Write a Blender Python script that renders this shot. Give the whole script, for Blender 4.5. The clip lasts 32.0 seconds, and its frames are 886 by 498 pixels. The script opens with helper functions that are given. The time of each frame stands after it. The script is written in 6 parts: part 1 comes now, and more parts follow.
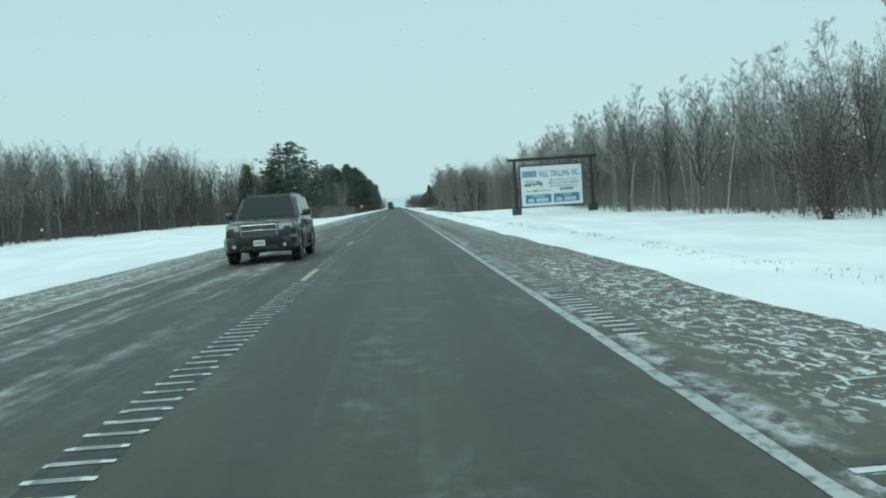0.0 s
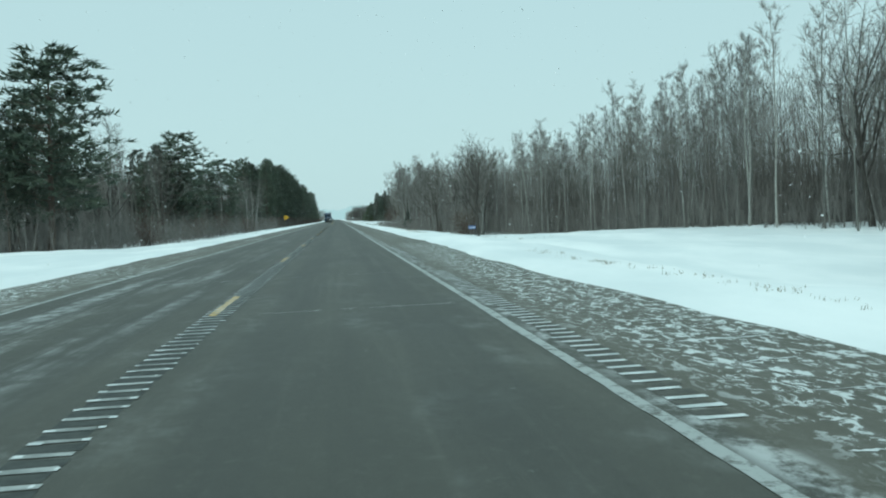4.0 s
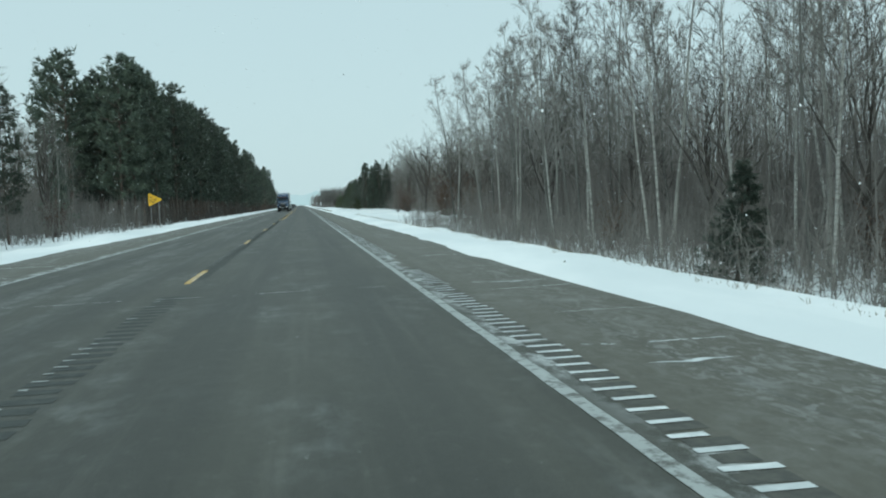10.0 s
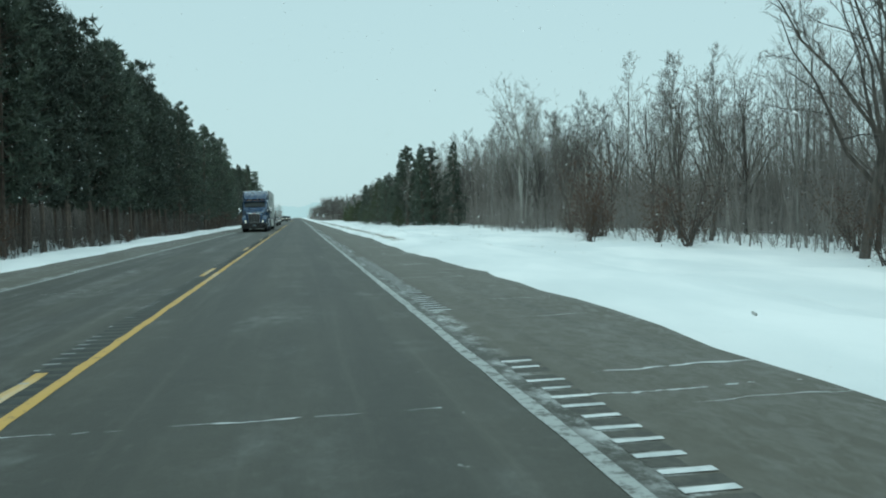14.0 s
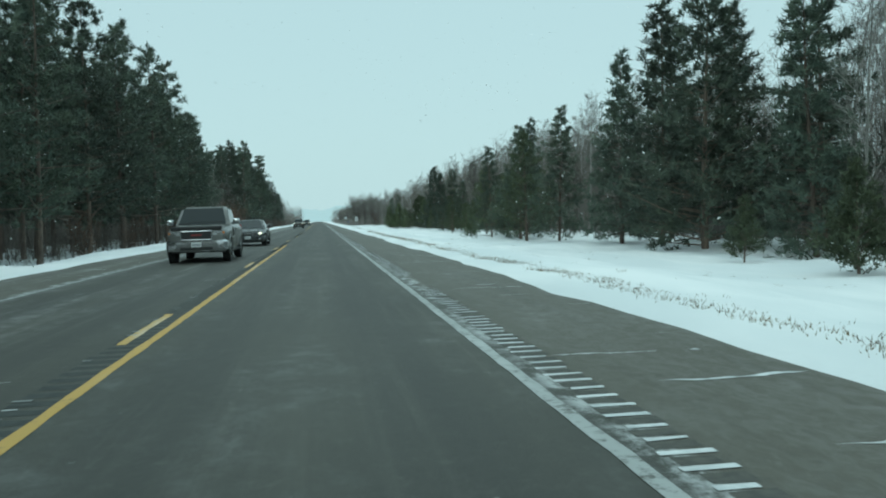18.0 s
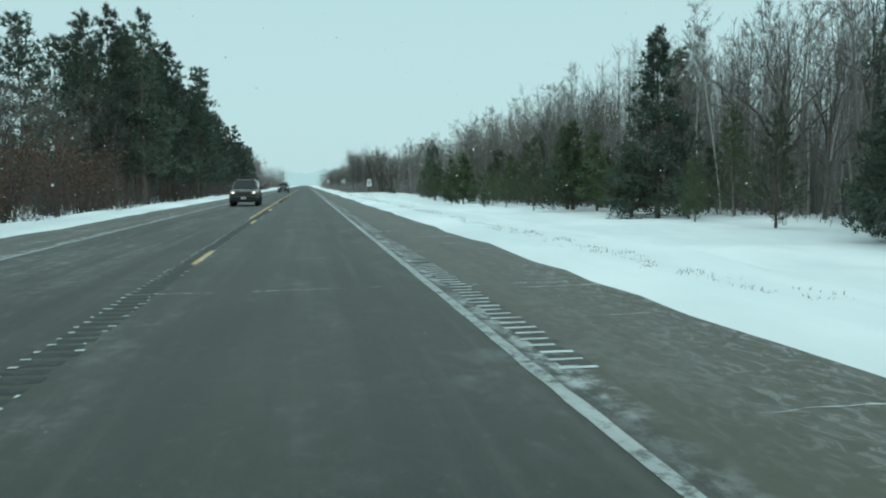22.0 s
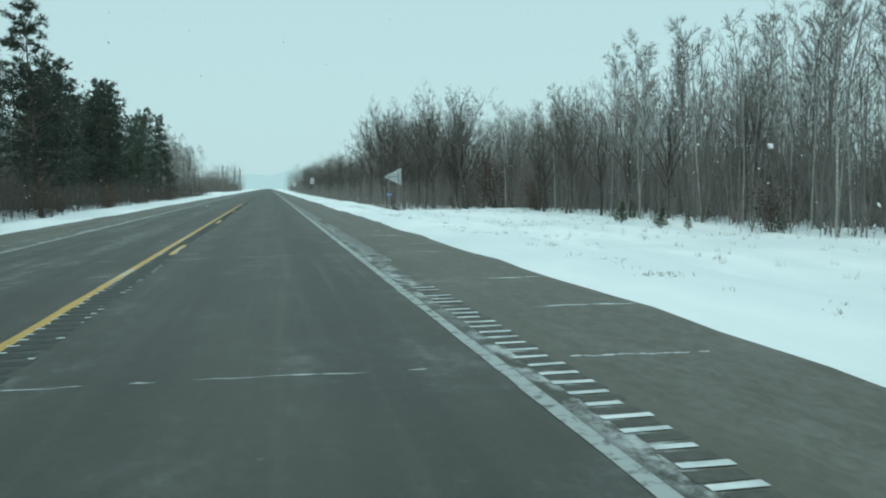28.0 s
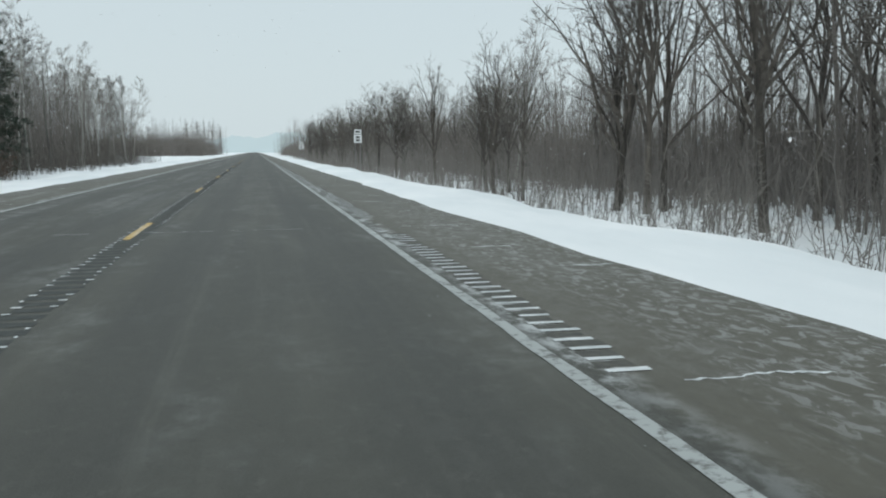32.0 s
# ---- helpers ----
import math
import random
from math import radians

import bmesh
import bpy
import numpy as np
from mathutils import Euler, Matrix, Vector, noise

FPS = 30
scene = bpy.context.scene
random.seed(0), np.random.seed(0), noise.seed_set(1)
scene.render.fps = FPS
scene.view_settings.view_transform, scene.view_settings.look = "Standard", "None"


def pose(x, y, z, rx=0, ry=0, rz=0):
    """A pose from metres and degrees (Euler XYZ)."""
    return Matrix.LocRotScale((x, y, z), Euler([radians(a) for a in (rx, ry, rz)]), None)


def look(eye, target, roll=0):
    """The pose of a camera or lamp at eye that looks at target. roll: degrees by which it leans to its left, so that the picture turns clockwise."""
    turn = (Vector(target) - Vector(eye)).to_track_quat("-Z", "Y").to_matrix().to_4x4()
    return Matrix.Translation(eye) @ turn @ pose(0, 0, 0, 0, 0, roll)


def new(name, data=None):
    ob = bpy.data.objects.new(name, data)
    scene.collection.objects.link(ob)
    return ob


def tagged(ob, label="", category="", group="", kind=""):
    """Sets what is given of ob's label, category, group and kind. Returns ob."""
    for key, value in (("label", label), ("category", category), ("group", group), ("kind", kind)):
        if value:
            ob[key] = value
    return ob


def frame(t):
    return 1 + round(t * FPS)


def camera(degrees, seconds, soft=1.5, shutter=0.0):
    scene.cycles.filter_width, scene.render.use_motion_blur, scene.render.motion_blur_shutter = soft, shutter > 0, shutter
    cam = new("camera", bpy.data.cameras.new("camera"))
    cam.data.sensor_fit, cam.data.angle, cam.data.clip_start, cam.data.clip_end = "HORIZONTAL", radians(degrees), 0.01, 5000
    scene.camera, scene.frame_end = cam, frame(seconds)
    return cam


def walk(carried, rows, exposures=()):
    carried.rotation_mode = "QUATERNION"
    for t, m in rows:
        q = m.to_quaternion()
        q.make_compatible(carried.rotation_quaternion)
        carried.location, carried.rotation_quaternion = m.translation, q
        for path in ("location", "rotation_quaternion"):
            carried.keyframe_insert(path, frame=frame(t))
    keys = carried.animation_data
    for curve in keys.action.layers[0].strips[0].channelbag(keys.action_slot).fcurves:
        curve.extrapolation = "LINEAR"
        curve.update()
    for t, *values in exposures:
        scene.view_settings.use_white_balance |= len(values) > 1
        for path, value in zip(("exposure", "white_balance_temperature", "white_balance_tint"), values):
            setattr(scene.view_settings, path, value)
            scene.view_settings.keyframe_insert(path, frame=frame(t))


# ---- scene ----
cam = camera(55.6, 32.0, soft=2.0)
PATH = [
    (0, (1.865, 0.076, 1.316), (2.365, 10.049, 0.776), -3.79),
    (0.5, (1.845, 11.810, 1.300), (2.052, 21.802, 0.951), -3.42),
    (1, (1.836, 23.532, 1.310), (2.051, 33.523, 0.944), -3.05),
    (1.5, (1.806, 35.316, 1.300), (2.139, 45.309, 1.132), -2.90),
    (2, (1.758, 47.286, 1.324), (2.252, 57.273, 1.201), -3.42),
    (2.5, (1.760, 59.321, 1.300), (2.602, 69.280, 0.969), -3.44),
    (3, (1.754, 71.442, 1.317), (2.864, 81.369, 0.841), -3.18),
    (3.5, (1.759, 83.651, 1.278), (2.937, 93.574, 0.886), -2.94),
    (5.5, (1.643, 132.602, 1.314), (3.237, 142.452, 0.648), -1.62),
    (6, (1.687, 145.033, 1.283), (3.536, 154.831, 0.529), -1.72),
    (6.5, (1.706, 157.572, 1.302), (3.593, 167.359, 0.488), -1.22),
    (7, (1.730, 170.183, 1.298), (3.646, 179.944, 0.273), -1.23),
    (7.5, (1.815, 182.775, 1.304), (3.630, 192.557, 0.298), -1.53),
    (8, (1.903, 195.324, 1.281), (3.326, 205.194, 0.547), -2.73),
    (8.5, (1.952, 207.952, 1.295), (3.322, 217.837, 0.650), -3.51),
    (9, (2.010, 220.296, 1.330), (3.439, 230.175, 0.717), -3.25),
    (9.5, (1.953, 232.750, 1.296), (3.434, 242.620, 0.672), -2.75),
    (10, (1.955, 245.203, 1.302), (3.591, 255.050, 0.712), -2.21),
    (10.5, (1.960, 257.770, 1.299), (3.592, 267.620, 0.736), -2.59),
    (11, (1.973, 270.375, 1.346), (3.542, 280.234, 0.764), -2.55),
    (11.5, (2.027, 283.237, 1.303), (3.632, 293.088, 0.675), -2.42),
    (12, (2.052, 296.031, 1.312), (3.701, 305.878, 0.750), -2.29),
    (12.5, (2.092, 308.772, 1.300), (3.703, 318.630, 0.822), -2.59),
    (13, (2.131, 321.495, 1.281), (3.713, 331.364, 0.967), -2.70),
    (13.5, (2.151, 334.245, 1.290), (3.761, 344.107, 0.925), -2.24),
    (15.5, (2.171, 385.401, 1.275), (3.980, 395.222, 0.741), -1.35),
    (16, (2.149, 398.176, 1.278), (3.905, 408.009, 0.787), -1.47),
    (16.5, (2.158, 410.965, 1.299), (3.773, 420.825, 0.869), -2.75),
    (17, (2.173, 423.687, 1.274), (3.667, 433.569, 0.925), -2.38),
    (17.5, (2.138, 436.332, 1.299), (3.574, 446.223, 0.994), -2.49),
    (18, (2.106, 448.976, 1.273), (3.536, 458.866, 0.893), -1.80),
    (18.5, (2.090, 461.776, 1.298), (3.394, 471.684, 0.924), -2.28),
    (19, (2.082, 474.710, 1.261), (3.449, 484.601, 0.713), -1.62),
    (19.5, (2.032, 487.783, 1.299), (3.497, 497.660, 0.751), -1.87),
    (20, (2.015, 500.641, 1.292), (3.510, 510.516, 0.800), -1.58),
    (20.5, (2.039, 513.157, 1.302), (3.551, 523.028, 0.767), -1.66),
    (21, (2.044, 525.507, 1.305), (3.596, 535.366, 0.676), -1.52),
    (21.5, (2.037, 537.871, 1.297), (3.583, 547.725, 0.594), -1.33),
    (22, (2.034, 550.239, 1.342), (3.627, 560.080, 0.559), -0.72),
    (22.5, (1.979, 562.913, 1.300), (3.650, 572.735, 0.444), -0.66),
    (23, (1.929, 575.670, 1.349), (3.626, 585.477, 0.384), -1.18),
    (23.5, (1.987, 588.436, 1.300), (3.676, 598.247, 0.351), -2.06),
    (24, (2.044, 601.111, 1.352), (3.714, 610.927, 0.432), -2.07),
    (24.5, (2.096, 613.633, 1.300), (3.768, 623.452, 0.406), -2.20),
    (25, (2.148, 626.069, 1.340), (3.951, 635.863, 0.429), -2.49),
    (25.5, (2.148, 638.444, 1.299), (4.048, 648.215, 0.343), -1.78),
    (27.5, (2.042, 687.712, 1.312), (3.997, 697.498, 0.669), -0.51),
    (28, (2.027, 699.850, 1.316), (4.032, 709.618, 0.557), -0.94),
    (28.5, (2.001, 711.907, 1.301), (3.976, 721.670, 0.418), -0.96),
    (29, (1.966, 724.065, 1.305), (3.988, 733.806, 0.294), -1.08),
    (29.5, (1.962, 736.215, 1.307), (4.049, 745.934, 0.219), -0.80),
    (30, (1.868, 748.453, 1.290), (3.944, 758.169, 0.154), -0.11),
    (30.5, (1.893, 760.397, 1.299), (3.884, 770.148, 0.330), 0.03),
    (31, (1.926, 772.207, 1.322), (3.899, 781.962, 0.347), -0.46),
    (31.5, (1.888, 783.979, 1.300), (3.878, 793.711, 0.144), -0.60),
    (32, (1.851, 795.732, 1.300), (3.992, 805.430, 0.134), -0.31),
]
EXPOSURES = [(0.0, 0.0, 5660, -16), (5.0, 0.0, 5630, -17), (6.2, 0.0, 5620, -17), (7.0, 0.0, 5780, -11), (8.0, 0.04, 5820, -9), (9.0, 0.0, 5700, -14), (10.0, 0.0, 5820, -9), (11.0, 0.0, 5850, -8),
             (12.0, 0.0, 5970, -3), (13.0, 0.0, 5670, -15), (16.0, 0.0, 5640, -16), (20.0, 0.0, 5620, -17), (25.0, 0.0, 5630, -17), (29.3, 0.0, 5660, -16), (30.0, 0.0, 5840, -8), (31.0, 0.0, 5880, -7), (32.0, 0.0, 6270, 5)]
walk(cam, [(t, look(eye, target, roll)) for t, eye, target, roll in PATH], EXPOSURES)

# ---- world, sun ----
world = bpy.data.worlds.new("overcast_sky")
scene.world = world
world.use_nodes = True
wn, wl = world.node_tree.nodes, world.node_tree.links
wn.clear()
w_out = wn.new("ShaderNodeOutputWorld")
w_bg = wn.new("ShaderNodeBackground")
w_sky = wn.new("ShaderNodeTexSky")
w_sky.sky_type = "NISHITA"
w_sky.sun_disc = False
w_sky.sun_elevation = radians(24)
w_sky.sun_rotation = radians(200)
w_sky.dust_density = 4.0
w_dim = wn.new("ShaderNodeVectorMath")
w_dim.operation = "SCALE"
w_dim.inputs["Scale"].default_value = 0.10
w_geo = wn.new("ShaderNodeTexCoord")
w_sep = wn.new("ShaderNodeSeparateXYZ")
w_ramp = wn.new("ShaderNodeValToRGB")
ramp = w_ramp.color_ramp
ramp.elements[0].position, ramp.elements[0].color = 0.0, (0.690, 0.750, 0.775, 1)
ramp.elements[1].position, ramp.elements[1].color = 1.0, (1.12, 1.17, 1.2, 1)
mid = ramp.elements.new(0.30)
mid.color = (0.640, 0.708, 0.745, 1)
mid = ramp.elements.new(0.55)
mid.color = (0.84, 0.93, 0.96, 1)
w_mix = wn.new("ShaderNodeMixRGB")
w_mix.inputs[0].default_value = 0.92
wl.new(w_geo.outputs["Generated"], w_sep.inputs[0])
wl.new(w_sep.outputs["Z"], w_ramp.inputs[0])
wl.new(w_sky.outputs[0], w_dim.inputs[0])
wl.new(w_dim.outputs[0], w_mix.inputs[1])
wl.new(w_ramp.outputs[0], w_mix.inputs[2])
wl.new(w_mix.outputs[0], w_bg.inputs["Color"])
w_bg.inputs["Strength"].default_value = 1.0
wl.new(w_bg.outputs[0], w_out.inputs[0])

sun = new("sun", bpy.data.lights.new("sun", "SUN"))
sun.data.energy, sun.data.angle, sun.data.color = 0.5, radians(30), (1.0, 0.97, 0.92)
sun.matrix_world = look((0, 0, 100), (60, 150, 0))


# ---- materials ----
def material(name):
    m = bpy.data.materials.new(name)
    m.use_nodes = True
    return m, m.node_tree.nodes, m.node_tree.links, m.node_tree.nodes["Principled BSDF"]


def coords(nd, lk, scale=(1, 1, 1)):
    tc = nd.new("ShaderNodeTexCoord")
    mp = nd.new("ShaderNodeMapping")
    mp.inputs["Scale"].default_value = scale
    lk.new(tc.outputs["Object"], mp.inputs[0])
    return mp.outputs[0]


def noise_tex(nd, lk, vec, scale, detail=4, rough=0.55):
    n = nd.new("ShaderNodeTexNoise")
    n.inputs["Scale"].default_value = scale
    n.inputs["Detail"].default_value = detail
    n.inputs["Roughness"].default_value = rough
    lk.new(vec, n.inputs["Vector"])
    return n.outputs[0]


def span(nd, lk, val, lo, hi, a=0.0, b=1.0):
    r = nd.new("ShaderNodeMapRange")
    r.interpolation_type = "SMOOTHSTEP"
    for k, v in zip(("From Min", "From Max", "To Min", "To Max"), (lo, hi, a, b)):
        r.inputs[k].default_value = v
    lk.new(val, r.inputs["Value"])
    return r.outputs[0]


def math_node(nd, lk, op, a, b):
    n = nd.new("ShaderNodeMath")
    n.operation = op
    n.use_clamp = op in ("MAXIMUM", "ADD")
    for k, v in enumerate((a, b)):
        if isinstance(v, (int, float)):
            n.inputs[k].default_value = v
        else:
            lk.new(v, n.inputs[k])
    return n.outputs[0]


def mix_rgb(nd, lk, fac, a, b, mode="MIX"):
    n = nd.new("ShaderNodeMixRGB")
    n.blend_type = mode
    for k, v in zip((0, 1, 2), (fac, a, b)):
        if isinstance(v, (int, float)):
            n.inputs[k].default_value = v
        elif isinstance(v, tuple):
            n.inputs[k].default_value = (*v, 1)
        else:
            lk.new(v, n.inputs[k])
    return n.outputs[0]


def bump(nd, lk, bsdf, height, strength, dist):
    b = nd.new("ShaderNodeBump")
    b.inputs["Strength"].default_value = strength
    b.inputs["Distance"].default_value = dist
    lk.new(height, b.inputs["Height"])
    lk.new(b.outputs[0], bsdf.inputs["Normal"])


def plain(name, a, b, rough=0.6, metal=0.0, scale=6.0, bump_by=0.0, stretch=(1, 1, 1), coat=0.0, vary=0.0):
    """Two tones mixed by a fractal noise, at the scale given, with an optional tone for each object."""
    m, nd, lk, bs = material(name)
    v = coords(nd, lk, stretch)
    n = noise_tex(nd, lk, v, scale, 6, 0.6)
    col = mix_rgb(nd, lk, span(nd, lk, n, 0.3, 0.7), a, b)
    if vary:
        info = nd.new("ShaderNodeObjectInfo")
        hsv = nd.new("ShaderNodeHueSaturation")
        lk.new(span(nd, lk, info.outputs["Random"], 0, 1, 1 - vary, 1 + vary), hsv.inputs["Value"])
        lk.new(col, hsv.inputs["Color"])
        col = hsv.outputs[0]
    lk.new(col, bs.inputs["Base Color"])
    bs.inputs["Roughness"].default_value = rough
    bs.inputs["Metallic"].default_value = metal
    bs.inputs["Coat Weight"].default_value = coat
    if bump_by:
        bump(nd, lk, bs, n, 0.6, bump_by)
    return m


def make_snow():
    m, nd, lk, bs = material("snow")
    v = coords(nd, lk)
    big = noise_tex(nd, lk, coords(nd, lk, (0.35, 0.12, 1)), 0.9, 5)
    fine = noise_tex(nd, lk, v, 5.0, 6, 0.65)
    col = mix_rgb(nd, lk, span(nd, lk, big, 0.35, 0.7), (0.72, 0.75, 0.77), (0.87, 0.88, 0.89))
    dirt = span(nd, lk, noise_tex(nd, lk, v, 2.6, 8, 0.75), 0.655, 0.77)
    col = mix_rgb(nd, lk, math_node(nd, lk, "MULTIPLY", dirt, 0.55), col, (0.36, 0.33, 0.27))
    lk.new(col, bs.inputs["Base Color"])
    bs.inputs["Roughness"].default_value = 0.75
    bs.inputs["Subsurface Weight"].default_value = 0.0
    bump(nd, lk, bs, math_node(nd, lk, "ADD", math_node(nd, lk, "MULTIPLY", fine, 0.4), math_node(nd, lk, "MULTIPLY", big, 0.6)), 0.5, 0.10)
    return m


def make_road():
    m, nd, lk, bs = material("worn_asphalt")
    v = coords(nd, lk)
    sep = nd.new("ShaderNodeSeparateXYZ")
    lk.new(v, sep.inputs[0])
    x = sep.outputs["X"]
    ax = math_node(nd, lk, "ABSOLUTE", x, 0)
    grain = noise_tex(nd, lk, v, 90.0, 3, 0.7)
    blot = noise_tex(nd, lk, coords(nd, lk, (1.0, 0.25, 1)), 0.8, 6, 0.6)
    base = mix_rgb(nd, lk, span(nd, lk, blot, 0.3, 0.7), (0.041, 0.041, 0.034), (0.060, 0.059, 0.048))
    shoulder = span(nd, lk, ax, 3.75, 4.0)
    base = mix_rgb(nd, lk, math_node(nd, lk, "MULTIPLY", shoulder, 0.75), base, (0.098, 0.090, 0.068))
    # wheel paths, polished darker
    wob = math_node(nd, lk, "ABSOLUTE", math_node(nd, lk, "SUBTRACT", ax, 1.85), 0)
    rut = span(nd, lk, math_node(nd, lk, "ABSOLUTE", math_node(nd, lk, "SUBTRACT", wob, 0.85), 0), 0.15, 0.55, 1.0, 0.0)
    base = mix_rgb(nd, lk, math_node(nd, lk, "MULTIPLY", rut, 0.42), base, (0.028, 0.029, 0.027))
    base = mix_rgb(nd, lk, math_node(nd, lk, "MULTIPLY", span(nd, lk, grain, 0.35, 0.75), 0.35), base, (0.105, 0.105, 0.095))
    mott = noise_tex(nd, lk, coords(nd, lk, (1, 0.7, 1)), 8.0, 8, 0.80)
    base = mix_rgb(nd, lk, span(nd, lk, mott, 0.52, 0.70, 0.0, 0.46), base, (0.125, 0.124, 0.110))
    base = mix_rgb(nd, lk, span(nd, lk, mott, 0.47, 0.30, 0.0, 0.42), base, (0.026, 0.026, 0.024))
    # long scuffs and dust drawn out by the traffic
    scuff = noise_tex(nd, lk, coords(nd, lk, (4.2, 0.085, 1)), 1.0, 7, 0.64)
    base = mix_rgb(nd, lk, span(nd, lk, scuff, 0.50, 0.72, 0.0, 0.30), base, (0.125, 0.122, 0.105))
    base = mix_rgb(nd, lk, span(nd, lk, scuff, 0.48, 0.30, 0.0, 0.35), base, (0.034, 0.034, 0.031))
    # blown snow: faint films along the lane, crisp wisps across the shoulder, a drift along the edge line
    film = noise_tex(nd, lk, coords(nd, lk, (0.9, 0.42, 1)), 1.0, 8, 0.62)
    fine = noise_tex(nd, lk, coords(nd, lk, (3.4, 2.2, 1)), 1.0, 8, 0.70)
    film_m = math_node(nd, lk, "MULTIPLY", span(nd, lk, film, 0.44, 0.78), span(nd, lk, fine, 0.40, 0.70))
    film_m = math_node(nd, lk, "MULTIPLY", film_m, span(nd, lk, rut, 0.0, 1.0, 0.55, 0.12))
    speck = span(nd, lk, noise_tex(nd, lk, coords(nd, lk, (1, 0.6, 1)), 9.0, 4, 0.6), 0.70, 0.76)
    turn = nd.new("ShaderNodeMapping")
    turn.inputs["Rotation"].default_value = (0, 0, radians(38))
    turn.inputs["Scale"].default_value = (2.4, 1.05, 1)
    lk.new(v, turn.inputs[0])
    streak = nd.new("ShaderNodeTexNoise")
    streak.inputs["Scale"].default_value = 3.6
    streak.inputs["Detail"].default_value = 9
    streak.inputs["Roughness"].default_value = 0.68
    streak.inputs["Distortion"].default_value = 1.0
    lk.new(turn.outputs[0], streak.inputs["Vector"])
    patch = noise_tex(nd, lk, coords(nd, lk, (0.30, 0.035, 1)), 1.0, 3, 0.5)
    edge = span(nd, lk, ax, 3.9, 4.7)
    st_m = math_node(nd, lk, "MULTIPLY", span(nd, lk, streak.outputs[0], 0.530, 0.566), span(nd, lk, math_node(nd, lk, "ADD", patch, span(nd, lk, sep.outputs["Y"], 90, 185, 0.12, 0.0)), 0.47, 0.66, 0.03, 1.0))
    st_m = math_node(nd, lk, "MULTIPLY", st_m, math_node(nd, lk, "MULTIPLY", edge, span(nd, lk, sep.outputs["Y"], 150, 190, 1.0, 0.26)))
    dust = math_node(nd, lk, "MULTIPLY", span(nd, lk, streak.outputs[0], 0.40, 0.62), math_node(nd, lk, "MULTIPLY", edge, 0.05))
    drift = span(nd, lk, math_node(nd, lk, "ABSOLUTE", math_node(nd, lk, "SUBTRACT", ax, 3.84), 0), 0.04, 0.22, 1.0, 0.0)
    drift = math_node(nd, lk, "MULTIPLY", drift, math_node(nd, lk, "MULTIPLY", span(nd, lk, film, 0.40, 0.56, 0.25, 1.0), span(nd, lk, fine, 0.42, 0.60)))
    far_l = span(nd, lk, math_node(nd, lk, "MULTIPLY", x, -1.0), 0.4, 1.6)
    film_l = math_node(nd, lk, "MULTIPLY", math_node(nd, lk, "MULTIPLY", span(nd, lk, noise_tex(nd, lk, coords(nd, lk, (1.5, 0.075, 1)), 1.0, 8, 0.66), 0.47, 0.66), math_node(nd, lk, "MULTIPLY", far_l, span(nd, lk, sep.outputs["Y"], 90, 150, 1.0, 0.28))), span(nd, lk, fine, 0.36, 0.68, 0.05, 0.60))
    thin = math_node(nd, lk, "ADD", math_node(nd, lk, "MULTIPLY", film_m, 0.34), math_node(nd, lk, "ADD", film_l, math_node(nd, lk, "ADD", dust, math_node(nd, lk, "MULTIPLY", speck, 0.26))))
    snowy = math_node(nd, lk, "MAXIMUM", math_node(nd, lk, "MULTIPLY", st_m, 0.80), math_node(nd, lk, "MAXIMUM", math_node(nd, lk, "MULTIPLY", drift, 0.55), thin))
    col = mix_rgb(nd, lk, snowy, base, (0.74, 0.77, 0.78))
    lk.new(col, bs.inputs["Base Color"])
    bs.inputs["Roughness"].default_value = 0.66
    bs.inputs["Specular IOR Level"].default_value = 0.38
    bump(nd, lk, bs, math_node(nd, lk, "ADD", math_node(nd, lk, "MULTIPLY", grain, 0.5), math_node(nd, lk, "MULTIPLY", snowy, 0.6)), 0.5, 0.012)
    return m


def paint(name, col, wear):
    m, nd, lk, bs = material(name)
    v = coords(nd, lk)
    n = noise_tex(nd, lk, v, 7.0, 8, 0.7)
    s = noise_tex(nd, lk, coords(nd, lk, (1, 0.15, 1)), 1.5, 5, 0.6)
    c = mix_rgb(nd, lk, span(nd, lk, n, wear, wear + 0.18), col, (0.10, 0.10, 0.09))
    c = mix_rgb(nd, lk, math_node(nd, lk, "MULTIPLY", span(nd, lk, s, 0.5, 0.75), 0.5), c, (0.70, 0.72, 0.72))
    lk.new(c, bs.inputs["Base Color"])
    bs.inputs["Roughness"].default_value = 0.7
    return m


def make_birch_bark():
    m, nd, lk, bs = material("pale_bark")
    v = coords(nd, lk, (1, 1, 5))
    n = noise_tex(nd, lk, v, 2.2, 6, 0.7)
    g = noise_tex(nd, lk, coords(nd, lk), 0.35, 3)
    c = mix_rgb(nd, lk, span(nd, lk, g, 0.35, 0.65), (0.26, 0.255, 0.235), (0.44, 0.435, 0.40))
    c = mix_rgb(nd, lk, span(nd, lk, n, 0.60, 0.68), c, (0.06, 0.055, 0.05))
    info = nd.new("ShaderNodeObjectInfo")
    hsv = nd.new("ShaderNodeHueSaturation")
    lk.new(span(nd, lk, info.outputs["Random"], 0, 1, 0.30, 0.95), hsv.inputs["Value"])
    lk.new(c, hsv.inputs["Color"])
    lk.new(hsv.outputs[0], bs.inputs["Base Color"])
    bs.inputs["Roughness"].default_value = 0.85
    bump(nd, lk, bs, n, 0.5, 0.01)
    return m


